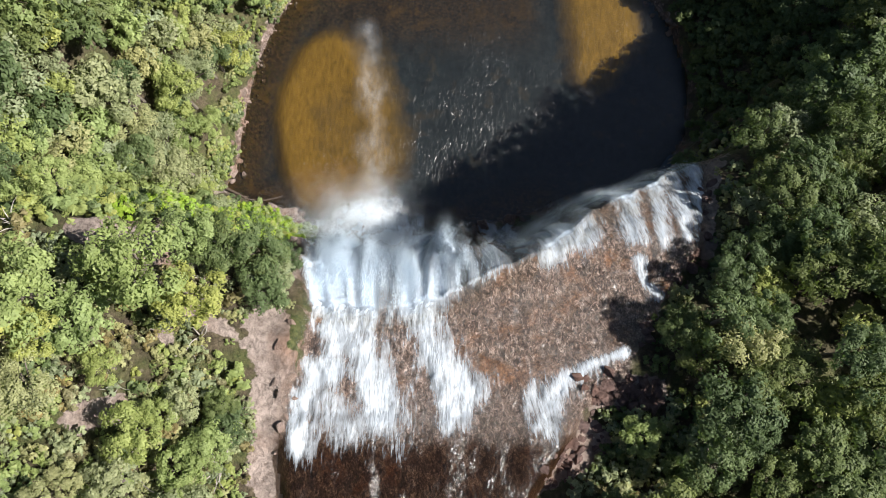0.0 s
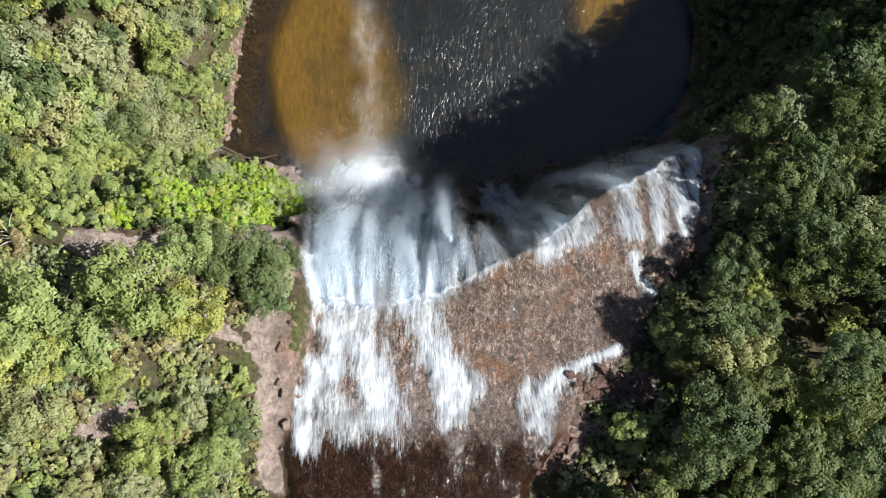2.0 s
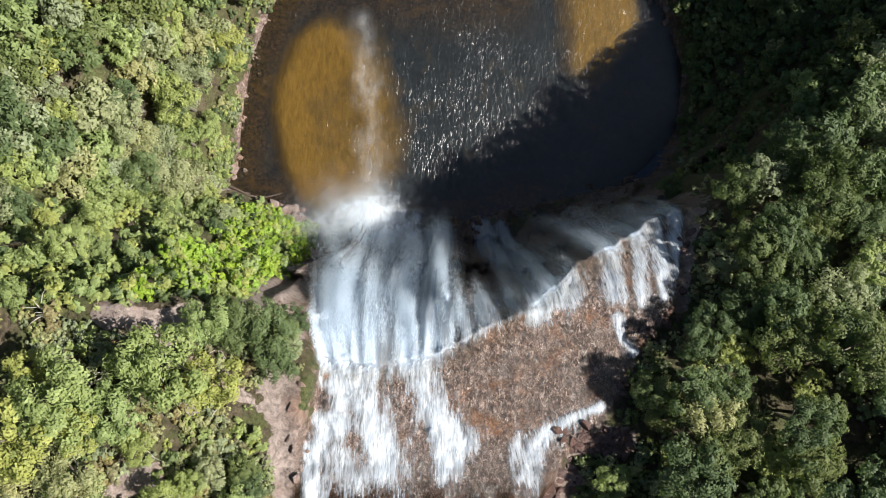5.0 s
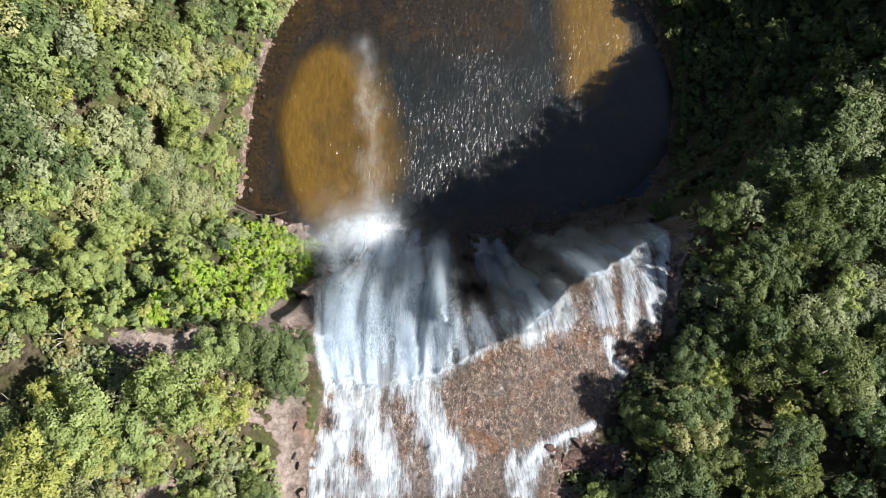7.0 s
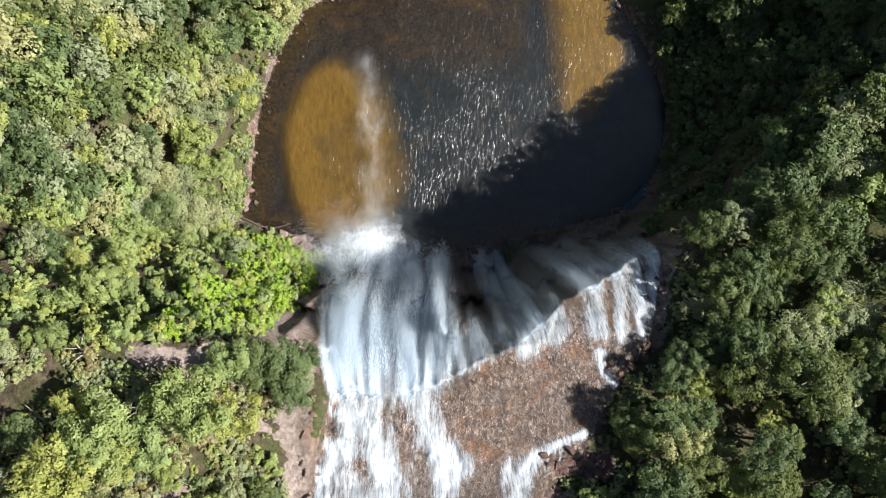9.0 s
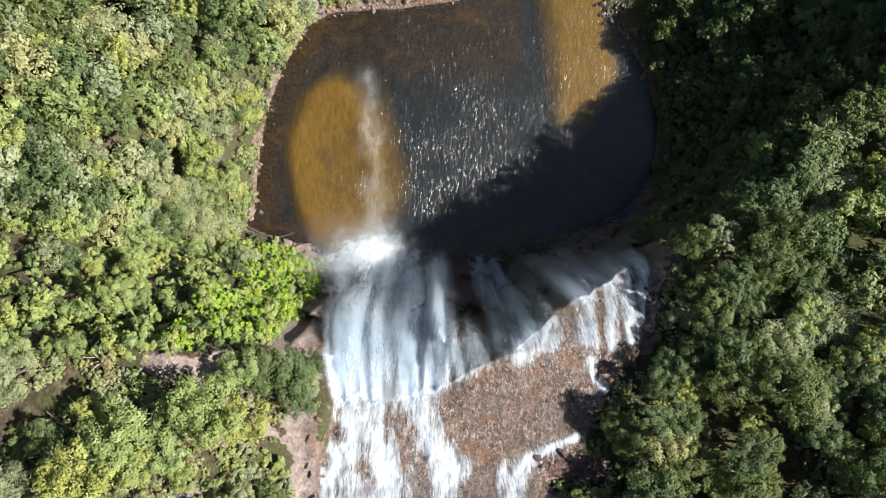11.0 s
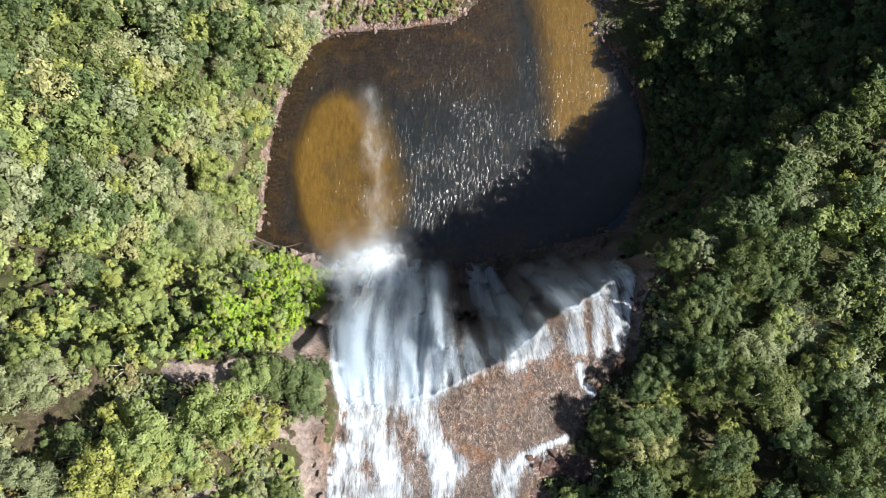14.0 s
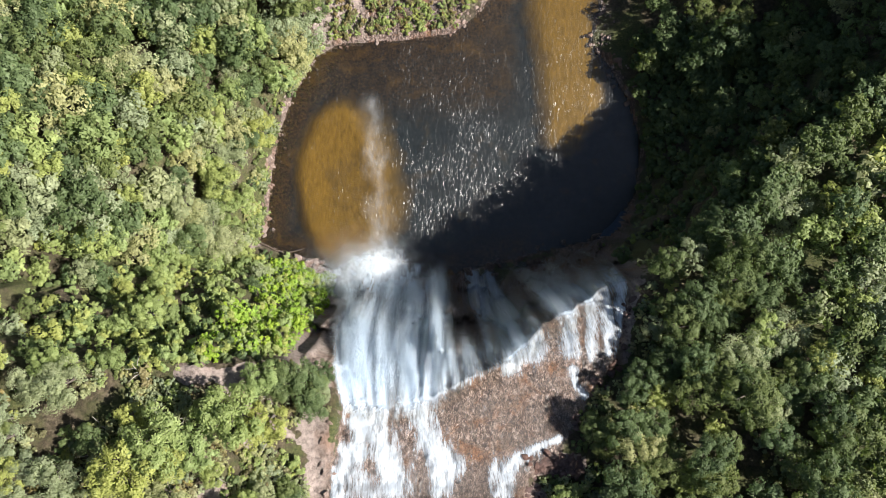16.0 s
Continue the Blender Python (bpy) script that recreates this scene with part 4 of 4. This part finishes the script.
# low scrub on the plateau beside the river, tufts on the gravel bank, growth along the ledge
for kind_, count, box in ((0, 900, (-40, -12.5, -13, 11.5)), (1, 520, (-19.5, 8.5, 62.4, 74)), (2, 220, (15, 29, 1, 22)), (2, 150, (12, 22, -9, -1.5))):
    for _ in range(count):
        x, y = rng.uniform(box[0], box[1]), rng.uniform(box[2], box[3])
        if kind_ == 1:
            ok = float(pool_distance(np.array([x]), np.array([y]))[0]) > 1.2 and vnoise(np.array([x * 0.3]), np.array([y * 0.3]), 5)[0] > 0.36
        else:
            ok = wooded(x, y, 0.15)
        if not ok:
            continue
        v, mat = UNDER[(1, 3, 5, 0, 1)[rng.randint(5)] if kind_ == 0 else (0, 3, 4)[rng.randint(3)] if kind_ == 1 else (2, 1)[rng.randint(2)]]
        a, s = rng.uniform(0, 6.28), rng.uniform(0.4, 0.95)
        rot = np.array([[math.cos(a), -math.sin(a), 0], [math.sin(a), math.cos(a), 0], [0, 0, 1]])
        bins.setdefault(mat.name, []).append((v @ rot.T * s + np.array([x, y, ground_z(x, y) - 0.05]), rng.rand()))
# the bright bushes that hang on the steep slope under the brink
for _ in range(650):
    x, y = rng.uniform(-46, -15.5), rng.uniform(11.2, 23.5)
    if not wooded(x, y, 0.2) or y < edge_y(x):
        continue
    v, mat = UNDER[(0, 4, 4, 0, 2)[rng.randint(5)]]
    a, s = rng.uniform(0, 6.28), rng.uniform(0.8, 1.5)
    rot = np.array([[math.cos(a), -math.sin(a), 0], [math.sin(a), math.cos(a), 0], [0, 0, 1]])
    bins.setdefault(mat.name, []).append((v @ rot.T * s + np.array([x, y, ground_z(x, y)]), rng.rand()))
for _ in range(560):
    x, y = rng.uniform(-28, -17.4), rng.uniform(12.0, 22.5)
    if not wooded(x, y, 0.2) or y < edge_y(x) + 0.5:
        continue
    v, mat = UNDER[(6, 6, 6, 4)[rng.randint(4)]]
    a, s = rng.uniform(0, 6.28), rng.uniform(0.7, 1.3)
    rot = np.array([[math.cos(a), -math.sin(a), 0], [math.sin(a), math.cos(a), 0], [0, 0, 1]])
    bins.setdefault(mat.name, []).append((v @ rot.T * s + np.array([x, y, ground_z(x, y)]), rng.rand()))
# bushes hanging over the west shore
for _ in range(420):
    y = rng.uniform(26, 60)
    x = float(np.interp(y, [26, 29, 38, 45, 52, 59, 61], [-31.3, -30.0, -29.2, -28.0, -25.5, -21.5, -18])) - abs(rng.normal()) * 1.2 - 0.5
    if vnoise(np.array([x * 0.3]), np.array([y * 0.35]), 15)[0] < 0.4:
        continue
    v, mat = UNDER[(0, 2, 5, 4, 1)[rng.randint(5)]]
    a, s = rng.uniform(0, 6.28), rng.uniform(0.5, 1.1)
    rot = np.array([[math.cos(a), -math.sin(a), 0], [math.sin(a), math.cos(a), 0], [0, 0, 1]])
    bins.setdefault(mat.name, []).append((v @ rot.T * s + np.array([x, y, ground_z(x, y)]), rng.rand()))
# dense low dark-leaved growth added on the steep slope east of the pool, deepening its shade
for _ in range(900):
    x, y = rng.uniform(34, 62), rng.uniform(24, 62)
    if y < edge_y(x) + 1 or float(pool_distance(np.array([x]), np.array([y]))[0]) < 0.8:
        continue
    v, mat = UNDER[2]
    a, s = rng.uniform(0, 6.28), rng.uniform(0.9, 1.9)
    rot = np.array([[math.cos(a), -math.sin(a), 0], [math.sin(a), math.cos(a), 0], [0, 0, 1]])
    bins.setdefault(mat.name, []).append((v @ rot.T * s + np.array([x, y, ground_z(x, y)]), rng.rand()))
for key, items in bins.items():
    v = np.concatenate([w for w, _ in items])
    t = np.concatenate([np.full(len(w), q) for w, q in items])
    ob = new("undergrowth", mesh_np("undergrowth", v, blades(v), bpy.data.materials[key], {"tint": t}))
    tagged(ob, "dense low green and yellowish shrubs between the trees", "shrub", kind="stuff")


# ---------------------------------------------------------------- rocks, logs and dead branches
def boulder_mesh(seed, material, flat=0.6, cuts=15, fine=3):
    """A broken block: a ball cut back by many planes, then roughened."""
    r = np.random.RandomState(seed)
    bm = bmesh.new()
    bmesh.ops.create_icosphere(bm, subdivisions=fine, radius=1.0)
    planes = r.normal(size=(cuts, 3))
    planes /= np.linalg.norm(planes, axis=1, keepdims=True)
    reach = r.uniform(0.36, 0.7, cuts)
    for v in bm.verts:
        for n, q in zip(planes, reach):
            over = v.co.dot(Vector(n)) - q
            if over > 0:
                v.co -= Vector(n) * over
        v.co += v.co * (noise.noise(v.co * 3 + Vector((seed, 0, 0))) * 0.06)
        v.co.z *= flat
    me = bpy.data.meshes.new("boulder")
    bm.to_mesh(me)
    bm.free()
    me.materials.append(material)
    return me


SHAPES = {mat.name: [boulder_mesh(k, mat, 0.5 + 0.06 * (k % 4)) for k in range(7)] for mat in (BOULDER, DARKSTONE, WETSTONE)}
BLOCKS = [boulder_mesh(k, BOULDER, 0.55, 12, 2) for k in range(20, 26)]


def boulders(label, group, spots_, seed, material=BOULDER):
    r = np.random.RandomState(seed)
    for x, y, s in spots_:
        ob = new("boulder", SHAPES[material.name][r.randint(7)])
        z = max(ground_z(x, y), -0.25)
        ob.matrix_world = pose(x, y, z + 0.12 * s, r.uniform(-18, 18), r.uniform(-18, 18), r.uniform(0, 360)) @ Matrix.Diagonal((s, s * r.uniform(0.6, 1.0), s * r.uniform(0.7, 1.1), 1))
        tagged(ob, label, "rock", group)


def scatter(seed, n, line, width, lo, hi):
    r = np.random.RandomState(seed)
    out = []
    for _ in range(n):
        k = r.uniform(0, len(line) - 1.001)
        (ax, ay), (bx, by) = line[int(k)], line[int(k) + 1]
        f = k - int(k)
        out.append((ax + (bx - ax) * f + r.normal() * width, ay + (by - ay) * f + r.normal() * width, lo + (hi - lo) * r.rand() ** 2.2))
    return out


boulders("broken reddish brown rock in a pile beside the river", "river rock pile", scatter(1, 85, [(12.2, -1.5), (15.0, -1.0), (17.2, -1.1)], 0.85, 0.3, 1.0), 1, DARKSTONE)
boulders("broken reddish brown rock in a pile beside the river", "river rock pile", scatter(2, 60, [(8.4, -7.4), (10.4, -5.8), (12.4, -4.6)], 0.8, 0.3, 0.9), 2, DARKSTONE)
boulders("dark broken rock along the river's edge", "river edge rocks", scatter(12, 45, [(16.6, 3.0), (19.4, 6.6), (22.6, 10.8), (25.4, 18.5)], 0.45, 0.25, 0.85), 12, DARKSTONE)
boulders("dark wet boulder at the foot of the cliff", "rocks under the fall", scatter(3, 52, [(3.0, 19.6), (10.0, 22.0), (17.0, 24.2), (25.0, 25.4), (30.0, 26.6)], 0.9, 0.4, 1.7), 3, WETSTONE)

boulders("pinkish brown rock on the bank beside the fall", "bank rocks", scatter(14, 16, [(-23.6, 23.6), (-21.6, 22.2), (-19.8, 20.8)], 0.55, 0.6, 1.7), 14)


def gravel(name, label, spots_, seed):
    """Many small stones in one mesh."""
    r = np.random.RandomState(seed)
    bits = []
    for x, y, s in spots_:
        me = BLOCKS[r.randint(len(BLOCKS))]
        co = np.empty(len(me.vertices) * 3, np.float32)
        me.vertices.foreach_get("co", co)
        tri = np.empty(len(me.polygons) * 3, np.int32)
        me.polygons.foreach_get("vertices", tri)
        mm = np.array(pose(x, y, max(ground_z(x, y), -0.2) + 0.05 * s, r.uniform(-20, 20), r.uniform(-20, 20), r.uniform(0, 360)))
        bits.append((co.reshape(-1, 3) * s @ mm[:3, :3].T + mm[:3, 3], tri.reshape(-1, 3)))
    v, f = join(bits)
    tagged(new(name, mesh_np(name, v, f, BOULDER)), label, "stones", kind="stuff")


gravel("gravel", "weathered stones along the pool's shore", scatter(4, 110, [(-30.8, 27.5), (-29.8, 32.0), (-29.0, 39.0), (-27.6, 46.0), (-25.2, 52.5), (-21.4, 59.2)], 0.6, 0.18, 0.6) + scatter(7, 50, [(28.4, 66.0), (28.0, 61.0), (32.0, 56.0), (34.5, 51.0)], 1.0, 0.25, 0.9), 4)
gravel("gravel", "grey-brown stones scattered on the low bank", scatter(5, 170, [(-20.5, 61.5), (-14.0, 63.6), (-6.0, 64.2), (3.0, 65.0), (7.0, 68.5)], 1.2, 0.2, 0.7) + scatter(6, 90, [(-19.0, 68.0), (-12.0, 67.5), (-8.0, 69.0)], 1.6, 0.2, 0.7), 5)
boulders("pale flat slab on the pool's shore", "shore slabs", [(-30.2, 29.0, 1.5), (-29.6, 30.6, 0.9), (-30.4, 27.6, 0.8), (-28.8, 28.6, 0.9)], 8)
boulders("reddish rounded rock outcrop at the pool's edge", "shore outcrop", [(-22.6, 22.6, 2.4), (-21.0, 21.4, 1.9), (-24.4, 23.6, 1.6), (-20.2, 22.8, 1.0)], 9)
boulders("pinkish weathered rock beside the river", "bank rocks", scatter(10, 9, [(-13.4, 4.4), (-13.0, 0.0), (-12.6, -7.0)], 0.7, 0.25, 1.0), 10)


def log(points, radius, label):
    v, f = tube(points, [radius, radius * 0.95, radius * 0.8, radius * 0.5][:len(points)], 9)
    tagged(new("log", mesh_np("log", v, f, WETLOG, smooth=True)), label, "log")


log([(-31.6, 26.6, 0.7), (-29.4, 25.6, 0.45), (-27.6, 24.6, 0.3), (-26.6, 24.0, 0.25)], 0.2, "dark fallen tree trunk lying along the shore")
log([(-27.6, 23.2, 0.7), (-26.2, 24.6, 0.4), (-24.4, 25.0, 0.15), (-23.2, 25.4, 0.0)], 0.15, "dark fallen branch lying in the shallow water")


def dead_branch(x, y, s, seed):
    r = np.random.RandomState(seed)
    bits = []
    for _ in range(r.randint(5, 9)):
        a, e = r.uniform(0, 6.28), r.uniform(0.3, 1.2)
        q = np.zeros(3)
        pts = [q.copy()]
        for k in range(4):
            q = q + np.array([math.cos(a) * math.cos(e), math.sin(a) * math.cos(e), math.sin(e)]) * s * r.uniform(0.3, 0.55)
            a += r.normal() * 0.4
            e += r.normal() * 0.25
            pts.append(q.copy())
        bits.append(tube(pts, [0.055 * s, 0.045 * s, 0.035 * s, 0.022 * s, 0.008 * s], 5))
    v, f = join(bits)
    ob = new("dead_shrub", mesh_np("dead_shrub", v + np.array([x, y, ground_z(x, y)]), f, DEADWOOD, smooth=True))
    tagged(ob, "bare pale grey dead shrub between green bushes", "dead shrub", "dead shrubs")


for k in range(36):
    x, y = rng.uniform(-38, -14), rng.uniform(-10, 20)
    if wooded(x, y, 0.2):
        dead_branch(x, y, rng.uniform(0.7, 1.5), 500 + k)

# ---------------------------------------------------------------- woods beyond the valley
far = {}
for _ in range(700):
    a, q = rng.uniform(0, 6.28), rng.uniform(72, 190)
    x, y = math.cos(a) * q, 24 + math.sin(a) * q
    if (abs(x) < 76 and -28 < y < 90) or float(pool_distance(np.array([x]), np.array([y]))[0]) < 3:
        continue
    src = next(o for o in KINDS[rng.randint(7)].children if o.name.startswith("crown"))
    co = np.empty(len(src.data.vertices) * 3, np.float32)
    src.data.vertices.foreach_get("co", co)
    v = co.reshape(-1, 3, 3)[rng.randint(12)::26]
    v = ((v - v.mean(1, keepdims=True)) * 4.6 + v.mean(1, keepdims=True)).reshape(-1, 3) * rng.uniform(0.9, 1.5)
    far.setdefault(src.data.materials[0].name, []).append((v + np.array([x, y, ground_z(x, y)]), rng.rand()))
for key, items in far.items():
    v = np.concatenate([w for w, _ in items])
    t = np.concatenate([np.full(len(w), q) for w, q in items])
    tagged(new("far_woods", mesh_np("far_woods", v, blades(v), bpy.data.materials[key], {"tint": t})), "green woods on the plateau beyond the valley", "forest", kind="stuff")
